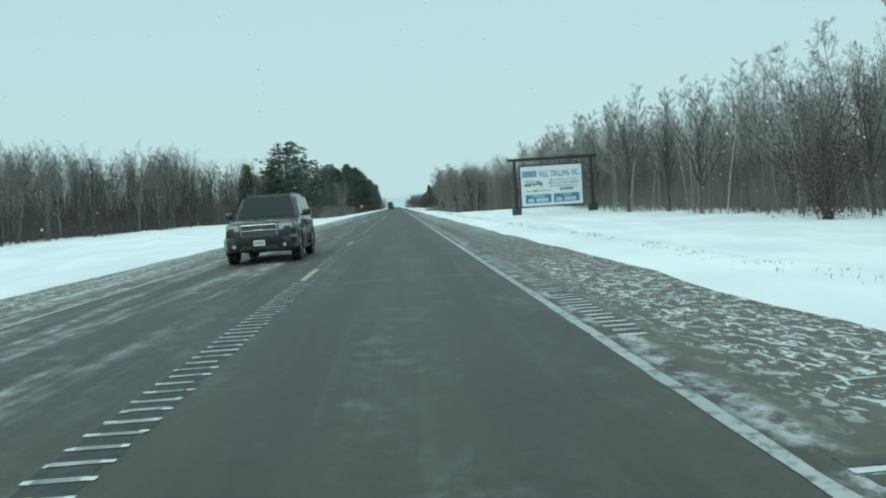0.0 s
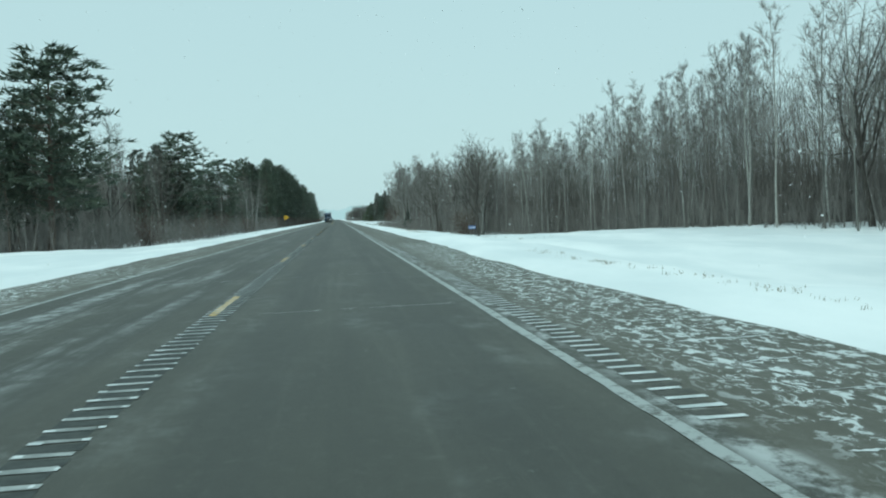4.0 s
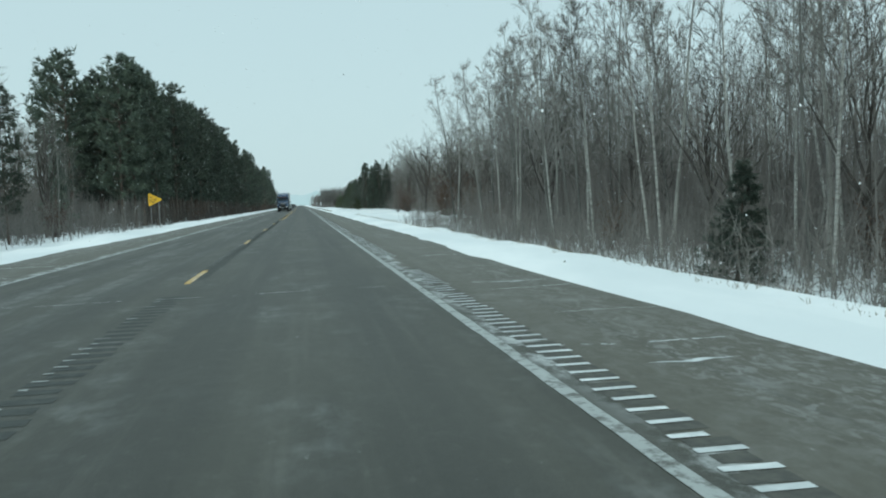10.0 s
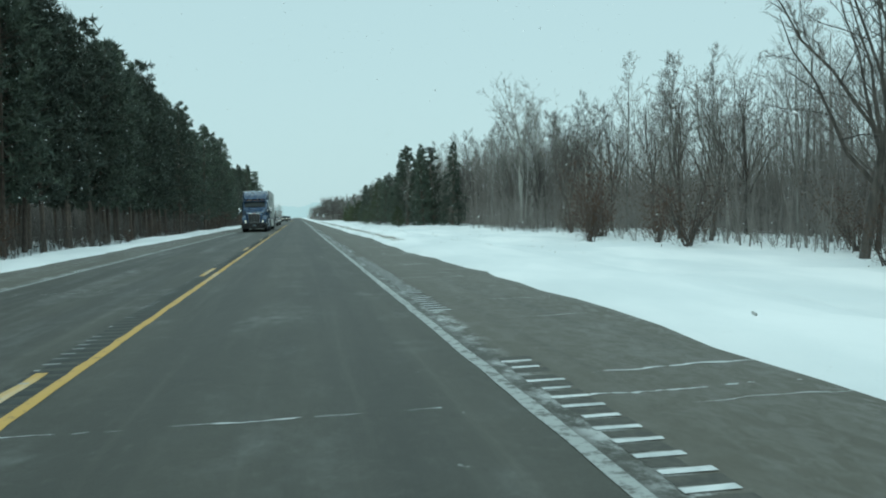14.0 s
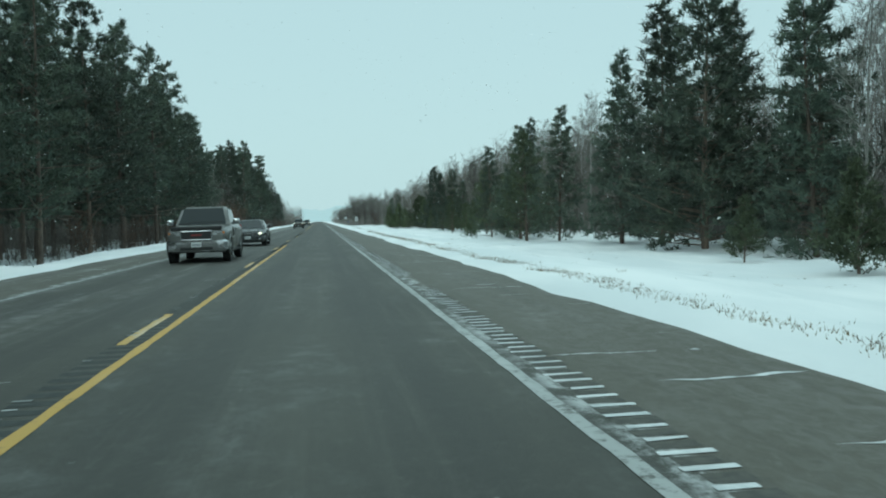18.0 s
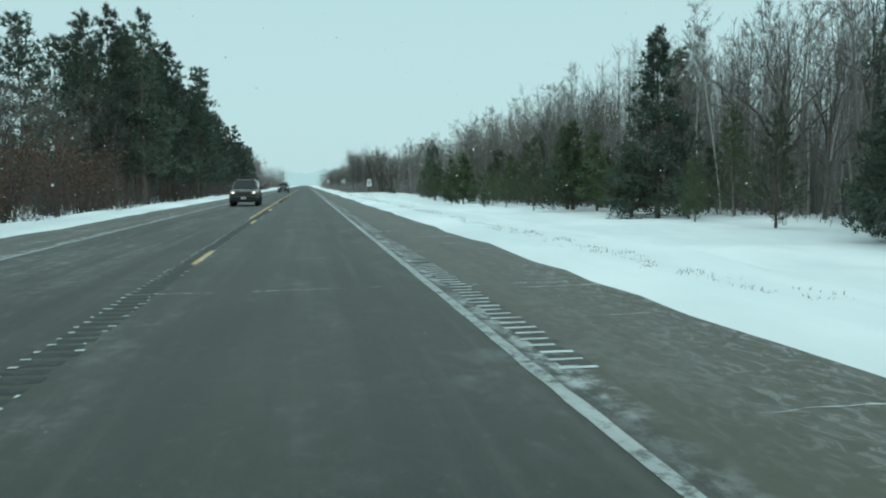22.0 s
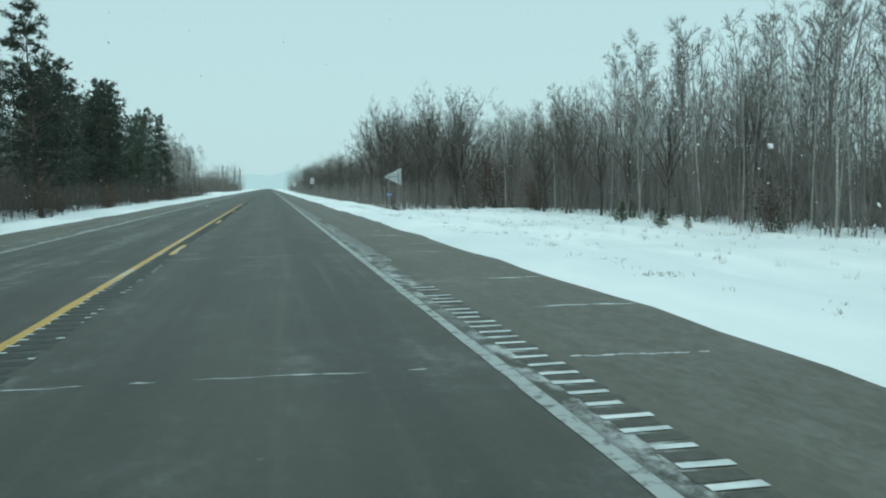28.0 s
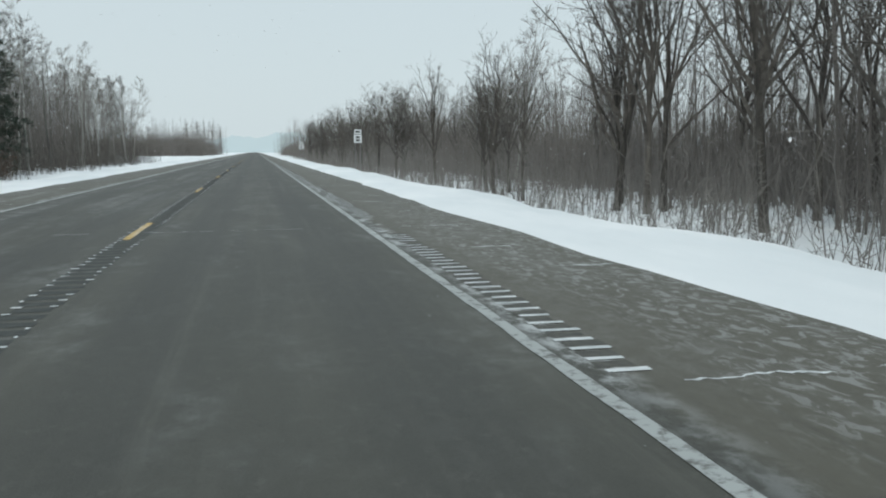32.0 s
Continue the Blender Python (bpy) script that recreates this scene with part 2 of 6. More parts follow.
SNOW = make_snow()
ROAD = make_road()
YELLOW = paint("yellow_road_paint", (0.52, 0.335, 0.085), 0.55)
WHITE_LINE = paint("white_road_paint", (0.36, 0.38, 0.375), 0.47)
GROOVE_SNOW = plain("packed_snow", (0.44, 0.47, 0.48), (0.72, 0.74, 0.75), 0.8, scale=3.0)
GROOVE_DUST = plain("dirty_packed_snow", (0.14, 0.15, 0.145), (0.46, 0.48, 0.48), 0.85, scale=2.2)
# centre grooves: flat bars in a darker tone than the shoulder grooves
GROOVE_DARK = plain("dark_centre_groove", (0.026, 0.030, 0.029), (0.055, 0.060, 0.056), 0.8, scale=9.0)
GROOVE = plain("rumble_groove", (0.060, 0.061, 0.056), (0.098, 0.096, 0.084), 0.9, scale=12.0)
BIRCH = make_birch_bark()
WHITE_BARK = plain("white_birch_bark", (0.22, 0.215, 0.20), (0.47, 0.46, 0.43), 0.85, scale=3.0, bump_by=0.01, stretch=(1, 1, 3), vary=0.1)
BARK = plain("dark_bark", (0.050, 0.045, 0.040), (0.115, 0.103, 0.090), 0.9, scale=5.0, bump_by=0.02, stretch=(1, 1, 0.25), vary=0.35)
PINE_BARK = plain("pine_bark", (0.075, 0.058, 0.048), (0.15, 0.115, 0.09), 0.9, scale=6.0, bump_by=0.02, stretch=(1, 1, 0.3), vary=0.25)
TWIG = plain("grey_brown_twigs", (0.122, 0.114, 0.105), (0.21, 0.197, 0.182), 0.85, scale=0.8, vary=0.35)
TWIG_PALE = plain("pale_grey_twigs", (0.165, 0.157, 0.145), (0.27, 0.258, 0.24), 0.85, scale=0.8, vary=0.3)
# back-woods stem colour, lightened to stand in for haze among the trees
WOODS = plain("hazy_grey_brown_stems", (0.125, 0.112, 0.102), (0.205, 0.188, 0.174), 0.9, scale=0.15)
NEEDLE = plain("pine_needles", (0.042, 0.060, 0.046), (0.082, 0.100, 0.068), 0.7, scale=1.1, vary=0.35)
SPRUCE_N = plain("spruce_needles", (0.042, 0.062, 0.048), (0.082, 0.104, 0.074), 0.7, scale=1.1, vary=0.3)
YOUNG_N = plain("young_pine_needles", (0.040, 0.058, 0.026), (0.085, 0.105, 0.050), 0.7, scale=1.5, vary=0.3)
RUST = plain("dry_oak_leaves", (0.064, 0.038, 0.025), (0.122, 0.070, 0.042), 0.8, scale=1.0, vary=0.3)
FLAKE = plain("snowflake", (0.80, 0.82, 0.83), (0.88, 0.89, 0.90), 0.7, scale=40.0)
DRY_GRASS = plain("dry_grass", (0.11, 0.088, 0.05), (0.22, 0.18, 0.11), 0.9, scale=2.0)


def flat(name, col, rough=0.5, metal=0.0, coat=0.0, emit=0.0):
    m, nd, lk, bs = material(name)
    v = coords(nd, lk)
    n = noise_tex(nd, lk, v, 9.0, 5, 0.6)
    lk.new(mix_rgb(nd, lk, math_node(nd, lk, "MULTIPLY", n, 0.35), col, tuple(c * 0.72 for c in col)), bs.inputs["Base Color"])
    bs.inputs["Roughness"].default_value = rough
    bs.inputs["Metallic"].default_value = metal
    bs.inputs["Coat Weight"].default_value = coat
    if emit:
        bs.inputs["Emission Color"].default_value = (1.0, 0.90, 0.70, 1)
        bs.inputs["Emission Strength"].default_value = emit
    return m


def dusty_paint(name, col, dust=0.5):
    """Car paint with road salt on it."""
    m, nd, lk, bs = material(name)
    v = coords(nd, lk)
    n = noise_tex(nd, lk, v, 2.5, 7, 0.65)
    lk.new(mix_rgb(nd, lk, math_node(nd, lk, "MULTIPLY", span(nd, lk, n, 0.35, 0.75), dust), col, (0.28, 0.28, 0.27)), bs.inputs["Base Color"])
    lk.new(span(nd, lk, n, 0.3, 0.7, 0.22, 0.22 + 0.5 * dust + 0.1), bs.inputs["Roughness"])
    bs.inputs["Specular IOR Level"].default_value = 0.5
    bs.inputs["Coat Weight"].default_value = 0.35
    bs.inputs["Coat Roughness"].default_value = 0.08
    return m


def glass_dark(name):
    m, nd, lk, bs = material(name)
    bs.inputs["Base Color"].default_value = (0.018, 0.024, 0.026, 1)
    bs.inputs["Roughness"].default_value = 0.03
    bs.inputs["Specular IOR Level"].default_value = 0.25
    return m


TIMBER = plain("dark_stained_timber", (0.018, 0.018, 0.019), (0.040, 0.038, 0.037), 0.8, scale=7.0, bump_by=0.01)
STONE = plain("dark_stone_facing", (0.020, 0.021, 0.022), (0.070, 0.068, 0.066), 0.85, scale=7.0, bump_by=0.05)
SIGN_WHITE = plain("white_sign_sheet", (0.62, 0.66, 0.68), (0.70, 0.73, 0.74), 0.5, scale=1.2)
SIGN_BLUE = flat("blue_sign_ink", (0.06, 0.20, 0.33), 0.5)
SIGN_GREY = flat("grey_sign_ink", (0.16, 0.20, 0.23), 0.5)
SIGN_PALE = flat("pale_sign_ink", (0.40, 0.46, 0.50), 0.5)
SIGN_YELLOW = flat("yellow_reflective_sheet", (0.80, 0.46, 0.02), 0.45)
SIGN_BLACK = flat("black_sign_ink", (0.02, 0.02, 0.02), 0.5)
SIGN_ROUTE = flat("white_reflective_sheet", (0.72, 0.74, 0.75), 0.45)
MARKER_BLUE = flat("blue_marker_sheet", (0.02, 0.08, 0.34), 0.45)
ALU = flat("bare_aluminium", (0.46, 0.48, 0.49), 0.42, 0.6)
GALV = flat("galvanised_steel", (0.22, 0.22, 0.22), 0.55, 0.4)
CHROME = flat("chrome", (0.55, 0.56, 0.58), 0.18, 0.95)
RUBBER = plain("tyre_rubber", (0.015, 0.015, 0.016), (0.06, 0.06, 0.06), 0.9, scale=5)
BLACK_TRIM = flat("black_plastic", (0.020, 0.021, 0.022), 0.6)
GLASS = glass_dark("tinted_glass")
LAMP_ON = flat("lit_headlight", (0.8, 0.78, 0.7), 0.2, emit=1.8)
LAMP_OFF = flat("unlit_headlight", (0.42, 0.44, 0.45), 0.15, coat=0.8)
AMBER = flat("amber_lens", (0.50, 0.16, 0.02), 0.3)
RED = flat("red_lens", (0.22, 0.015, 0.015), 0.3)
BLACK_CAR = dusty_paint("black_car_paint", (0.010, 0.011, 0.012), 0.05)
SILVER_CAR = dusty_paint("pewter_car_paint", (0.105, 0.110, 0.105), 0.3)
GREY_CAR = dusty_paint("charcoal_car_paint", (0.020, 0.024, 0.028), 0.15)
BROWN_CAR = dusty_paint("dark_tan_car_paint", (0.050, 0.043, 0.034), 0.2)
NAVY = dusty_paint("navy_truck_paint", (0.010, 0.042, 0.105), 0.08)
TRAILER = plain("white_trailer_panel", (0.40, 0.42, 0.40), (0.56, 0.57, 0.55), 0.5, scale=1.0)
# backdrop tone: the haze of distance is painted in as a pale emission
HAZE_FAR = material("distant_woods_haze_glow")
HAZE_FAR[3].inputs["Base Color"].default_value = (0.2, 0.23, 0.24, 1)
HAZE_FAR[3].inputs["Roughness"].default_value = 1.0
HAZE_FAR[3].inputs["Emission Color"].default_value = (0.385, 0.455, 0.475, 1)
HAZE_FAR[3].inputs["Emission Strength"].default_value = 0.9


# ---- small mesh tools ----
def tri_mesh(name, verts, faces, mat, smooth=False):
    """One mesh from arrays of corners and triangles or quads."""
    verts, faces = np.asarray(verts, float), np.asarray(faces, int)
    k = faces.shape[1]
    me = bpy.data.meshes.new(name)
    me.vertices.add(len(verts))
    me.vertices.foreach_set("co", verts.ravel())
    me.loops.add(faces.size)
    me.loops.foreach_set("vertex_index", faces.ravel())
    me.polygons.add(len(faces))
    me.polygons.foreach_set("loop_start", np.arange(len(faces)) * k)
    me.polygons.foreach_set("use_smooth", np.full(len(faces), smooth))
    me.update(calc_edges=True)
    me.materials.append(mat)
    return me


def part(name, data, material=None, parent=None, label=""):
    """Links a mesh, or a bmesh, as one object under a thing or a part."""
    if isinstance(data, bmesh.types.BMesh):
        me = bpy.data.meshes.new(name)
        bmesh.ops.recalc_face_normals(data, faces=data.faces)
        data.to_mesh(me)
        data.free()
        data = me
        if material:
            me.materials.append(material)
    ob = new(name, data)
    ob.parent = parent
    return tagged(ob, label)


def thing(name, label, category, group="", kind=""):
    return tagged(new(name), label, category, group, kind)


def add_box(bm, lo, hi, bevel=0.0, taper=1.0):
    lo, hi = Vector(lo), Vector(hi)
    got = bmesh.ops.create_cube(bm, size=1.0)["verts"]
    for v in got:
        top = v.co.z > 0
        v.co = Vector([(lo[i] + hi[i]) / 2 + v.co[i] * (hi[i] - lo[i]) * (taper if top and i < 2 else 1.0) for i in range(3)])
    if bevel:
        edges = {e for v in got for e in v.link_edges}
        bmesh.ops.bevel(bm, geom=list(edges), offset=bevel, segments=2, affect="EDGES", profile=0.5)
    return bm


def box(lo, hi, bevel=0.0, taper=1.0):
    return add_box(bmesh.new(), lo, hi, bevel, taper)


def tube_arrays(lines, sides):
    """Tubes along polylines: a list of (points, radii)."""
    V, F, n = [], [], 0
    ang = np.arange(sides) * 2 * np.pi / sides
    ring = np.stack([np.cos(ang), np.sin(ang)], -1)
    for pts, rad in lines:
        pts, rad = np.asarray(pts, float), np.asarray(rad, float)
        d = np.gradient(pts, axis=0)
        d /= np.linalg.norm(d, axis=1)[:, None] + 1e-9
        ref = np.array([1.0, 0, 0]) if abs(d[0, 0]) < 0.8 else np.array([0, 1.0, 0])
        a = np.cross(d, ref)
        a /= np.linalg.norm(a, axis=1)[:, None] + 1e-9
        b = np.cross(d, a)
        V.append((pts[:, None] + rad[:, None, None] * (ring[None, :, :1] * a[:, None] + ring[None, :, 1:] * b[:, None])).reshape(-1, 3))
        for i in range(len(pts) - 1):
            for j in range(sides):
                p, q = n + i * sides + j, n + i * sides + (j + 1) % sides
                F.append((p, q, q + sides))
                F.append((p, q + sides, p + sides))
        n += len(pts) * sides
    return np.concatenate(V), np.array(F)


def spikes(base, way, length, width):
    """Many slim three-sided cones: twigs, stems, blades."""
    base, way = np.asarray(base, float), np.asarray(way, float)
    way = way / (np.linalg.norm(way, axis=1)[:, None] + 1e-9)
    n = len(base)
    ref = np.where(np.abs(way[:, 2:]) > 0.9, np.array([[1.0, 0, 0]]), np.array([[0, 0, 1.0]]))
    a = np.cross(way, ref)
    a /= np.linalg.norm(a, axis=1)[:, None] + 1e-9
    b = np.cross(way, a)
    w = np.broadcast_to(np.asarray(width, float), (n,))[:, None]
    tip = base + way * np.broadcast_to(np.asarray(length, float), (n,))[:, None]
    V = np.stack([base + a * w, base - 0.5 * a * w + 0.87 * b * w, base - 0.5 * a * w - 0.87 * b * w, tip], 1).reshape(-1, 3)
    o = np.arange(n)[:, None] * 4
    F = np.stack([o + (0, 1, 3), o + (1, 2, 3), o + (2, 0, 3)], 1).reshape(-1, 3)
    return V, F


def blades(base, way, length, width, rng):
    """Many single slim triangles in random planes: needles, leaves."""
    base, way = np.asarray(base, float), np.asarray(way, float)
    way = way / (np.linalg.norm(way, axis=1)[:, None] + 1e-9)
    side = np.cross(way, rng.normal(size=way.shape))
    side /= np.linalg.norm(side, axis=1)[:, None] + 1e-9
    n = len(base)
    w = np.broadcast_to(np.asarray(width, float), (n,))[:, None]
    ln = np.broadcast_to(np.asarray(length, float), (n,))[:, None]
    V = np.stack([base + side * w, base - side * w, base + way * ln], 1).reshape(-1, 3)
    return V, np.arange(3 * n).reshape(-1, 3)


def joined(*sets):
    V, F, n = [], [], 0
    for v, f in sets:
        V.append(v)
        F.append(f + n)
        n += len(v)
    return np.concatenate(V), np.concatenate(F)


def smooth_step(a, b, x):
    t = np.clip((np.asarray(x, float) - a) / (b - a), 0, 1)
    return t * t * (3 - 2 * t)


def waves(v, seed, steps):
    """A smooth wandering curve: summed sines of the wavelengths given."""
    r = np.random.RandomState(seed)
    return sum(np.sin(np.asarray(v) * 2 * np.pi / s + r.rand() * 6.28) * w for s, w in steps)


# ---- the land: one sheet of snow that dips to ditches beside the road ----
PAVED_L, PAVED_R = -6.1, 5.9


def drop_right(y):
    return np.interp(y, [0, 105, 135, 160, 190, 320, 345, 400, 440, 600, 650, 770, 790, 1000, 1100], [1.25, 1.25, 0.7, 0.7, 1.9, 2.0, 1.0, 0.6, 0.75, 0.85, 1.3, 1.0, 1.5, 1.5, 0.8])


def drop_left(y):
    return np.interp(y, [0, 145, 180, 500, 800, 1000], [-0.1, -0.05, 0.75, 0.8, 0.7, 0.5])


def land(x, y):
    x, y = np.asarray(x, float), np.asarray(y, float)
    er = PAVED_R + waves(y, 3, [(37, 0.06), (11, 0.04), (4.3, 0.025)])
    el = PAVED_L + waves(y, 4, [(41, 0.07), (13, 0.05), (4.9, 0.03)])
    lift = 0.09 + waves(y, 5, [(29, 0.025), (7.3, 0.02), (3.1, 0.015)])
    zr = -0.22 + (0.22 + lift) * smooth_step(er - 1.0, er + 0.5, x) - drop_right(y) * smooth_step(7.4, np.interp(y, [150, 178, 322, 345], [13.0, 10.4, 10.4, 13.0]), x)
    zl = -0.22 + (0.22 + lift) * smooth_step(-el - 1.0, -el + 0.5, -x) - drop_left(y) * smooth_step(7.8, 12.5, -x)
    z = np.where(x > 0, zr, zl)
    out = smooth_step(6.3, 9.0, np.abs(x))
    z += out * (waves(x + 0.31 * y, 6, [(9, 0.05), (4.1, 0.03), (2.2, 0.02)]) + waves(y - 0.4 * x, 7, [(17, 0.06), (6.2, 0.03), (2.7, 0.02)]))
    lump = np.sin(x * 12.9898 + y * 78.233) * 43758.5453
    z += (lump - np.floor(lump) - 0.5) * 0.055 * smooth_step(6.1, 6.6, np.abs(x)) * smooth_step(9.5, 7.6, np.abs(x))
    z += 1.2 * smooth_step(45, 160, np.abs(x)) * (1 + waves(y, 8, [(260, 0.8)]))
    return z


def make_land():
    side = np.concatenate([np.arange(5.0, 9.0, 0.2), np.arange(9, 14, 0.5), np.arange(14, 34, 1.0), [36, 40, 46, 55, 70, 90, 120, 170, 250, 400, 800, 2400]])
    xs = np.concatenate([-side[::-1], [-3, 0, 3], side])
    ys = np.concatenate([[-600, -250, -120, -60], np.arange(-30, 880, 1.5), np.arange(880, 1200, 4.0), np.arange(1200, 2000, 25), [2100, 2300, 2700, 3300, 4500]])
    X, Y = np.meshgrid(xs, ys)
    V = np.stack([X, Y, land(X, Y)], -1).reshape(-1, 3)
    nx, ny = len(xs), len(ys)
    i, j = np.meshgrid(np.arange(nx - 1), np.arange(ny - 1))
    a = (j * nx + i).ravel()
    F = np.stack([a, a + 1, a + nx + 1, a + nx], -1)
    ob = new("ground", tri_mesh("ground", V, F, SNOW, True))
    tagged(ob, "wind-packed white snow over roadside ditches and woods floor", "snow ground", kind="structure")


make_land()

# ---- the road ----
road = part("road", box((PAVED_L - 0.6, -90, -0.30), (PAVED_R + 0.6, 1900, 0.0)), ROAD)
tagged(road, "grey worn asphalt highway dusted with blown snow", "road", kind="structure")


def strip(x0, x1, y0, y1, z=0.004, wobble=0.0, seed=0):
    """A painted strip with a slightly ragged edge."""
    n = max(2, int((y1 - y0) / 0.35))
    ys = np.linspace(y0, y1, n)
    r = np.random.RandomState(seed)
    a, b = x0 + r.normal(size=n) * wobble, x1 + r.normal(size=n) * wobble
    V = np.concatenate([np.stack([a, ys, np.full(n, z)], -1), np.stack([b, ys, np.full(n, z)], -1)])
    k = np.arange(n - 1)
    return V, np.stack([k, k + n, k + n + 1, k + 1], -1)


PERIOD = 15.24
lines = thing("road_marking", "worn yellow and white painted lane lines on the asphalt", "road marking", kind="structure")
shared_dash = tri_mesh("dash", *strip(-0.055, 0.055, -3.05, 0, 0.004, 0.006, 1), YELLOW)
DASH_END = 19.5
for k in range(-2, 66):
    y = DASH_END + k * PERIOD
    dx = -0.08 if y < 520 else (0.10 if y < 600 else (0.04 if y < 770 else -0.08))
    d = part("dash", shared_dash, parent=lines)
    d.location = (dx, y, 0)
part("solid_line", tri_mesh("solid_line", *strip(0.145, 0.255, 322, 496, 0.004, 0.006, 2), YELLOW), parent=lines)
part("solid_line", tri_mesh("solid_line", *strip(-0.295, -0.18, 585, 772, 0.004, 0.006, 3), YELLOW), parent=lines)
for x0 in (3.57, -3.75):
    part("edge_line", tri_mesh("edge_line", *strip(x0, x0 + 0.11, -80, 1500, 0.004, 0.005, 4), WHITE_LINE), parent=lines)


def bars(x0, x1, y_list, length, z, seed):
    """Rumble bars: short ragged quads across the strip."""
    r = np.random.RandomState(seed)
    n = len(y_list)
    y = np.asarray(y_list) + r.normal(size=n) * 0.008
    a = x0 + np.abs(r.normal(size=n)) * 0.025
    b = x1 - np.abs(r.normal(size=n)) * 0.035
    V = np.stack([np.stack([a, y, 0 * y + z], -1), np.stack([b, y + r.normal(size=n) * 0.01, 0 * y + z], -1),
                  np.stack([b, y + length * (0.8 + 0.3 * r.rand(n)), 0 * y + z], -1), np.stack([a, y + length, 0 * y + z], -1)], 1).reshape(-1, 3)
    return V, np.arange(4 * n).reshape(-1, 4)


centre_y = np.arange(-30, 900, 0.305)
on = waves(centre_y, 21, [(90, 1), (31, 0.6)]) > -0.9
centre_y = centre_y[on | (centre_y < 160)]
shoulder_y = np.arange(-30, 900, 0.285)
# the shoulder grooves stop for 3.6 m at each of these places, and lie buried where the drift is deep
gap_at = np.interp(np.arange(-2, 49), [-2, 0, 4, 12, 23, 29, 39, 44, 48], [-32.7, 3.9, 78.5, 224.1, 428.4, 534.6, 710.7, 808.5, 881.0])
shoulder_y = shoulder_y[[not np.any((y > gap_at) & (y < gap_at + 3.6)) and not 132 < y < 172 and not 752 < y < 800 for y in shoulder_y]]
rs = np.random.RandomState(9)
rumble = thing("rumble_strip", "milled rumble grooves holding packed snow", "rumble strip", kind="structure")
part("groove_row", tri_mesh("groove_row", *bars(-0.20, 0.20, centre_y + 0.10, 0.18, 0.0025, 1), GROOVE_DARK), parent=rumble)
snow_on = waves(centre_y, 22, [(140, 1), (55, 0.7), (13, 0.4)]) + rs.rand(len(centre_y)) * 0.6
full = ((snow_on > 0.35) & (centre_y > 520)) | (centre_y < 168)
part("snow_row", tri_mesh("snow_row", *bars(-0.19, 0.19, centre_y[full & (centre_y < 168)], 0.085, 0.006, 2), GROOVE_DUST), parent=rumble)
ends = full | (rs.rand(len(centre_y)) < 0.55)
part("snow_row", tri_mesh("snow_row", *bars(-0.21, -0.10, centre_y[full] + 0.01, 0.060, 0.0068, 5), GROOVE_SNOW), parent=rumble)
part("snow_row", tri_mesh("snow_row", *bars(-0.21, -0.05, centre_y[ends & ~full] - 0.02, 0.045, 0.0068, 7), GROOVE_DUST), parent=rumble)
part("snow_row", tri_mesh("snow_row", *bars(0.11, 0.20, centre_y[full & (rs.rand(len(centre_y)) < 0.8)] + 0.01, 0.055, 0.0068, 6), GROOVE_SNOW), parent=rumble)
part("groove_row", tri_mesh("groove_row", *bars(3.81, 4.12, shoulder_y + 0.11, 0.15, 0.0025, 3), GROOVE), parent=rumble)
part("snow_row", tri_mesh("snow_row", *bars(3.80, 4.12, shoulder_y[rs.rand(len(shoulder_y)) > 0.06], 0.072, 0.006, 4), GROOVE_SNOW), parent=rumble)


# ---- snow-filled cracks across the pavement ----
def cracks(spans, seed):
    """Ragged thin ribbons of snow lying in transverse joints."""
    rng = np.random.RandomState(seed)
    V, F, n = [], [], 0
    y = -20.0
    while y < 900:
        y += rng.uniform(*spans)
        for x0, x1, chance in ((-6.0, -3.7, 0.6), (-3.6, -0.3, 0.6), (-0.2, 3.5, 0.7), (3.7, 5.8, 0.9)):
            if rng.rand() > chance:
                continue
            a, b = x0 + rng.rand() * 0.5, x1 - rng.rand() * 0.5
            m = 44
            xs = np.linspace(a, b, m)
            yc = y + np.cumsum(rng.normal(size=m)) * 0.010 + rng.normal(size=m) * 0.005
            w = np.abs(rng.normal(size=m)) * (0.007 if x1 < 3.6 else 0.013) + 0.002
            w *= (waves(xs, rng.randint(9999), [(1.7, 1), (0.5, 0.7), (0.21, 0.5)]) > -0.5)
            V.append(np.concatenate([np.stack([xs, yc - w, np.full(m, 0.0035)], -1), np.stack([xs, yc + w, np.full(m, 0.0035)], -1)]))
            k = np.arange(m - 1) + n
            F.append(np.stack([k, k + 1, k + m + 1, k + m], -1))
            n += 2 * m
    return np.concatenate(V), np.concatenate(F)


tagged(part("crack_snow", tri_mesh("crack_snow", *cracks((5.5, 13.0), 31), GROOVE_SNOW)), "white blown snow lying in pavement cracks", "snow", kind="stuff")

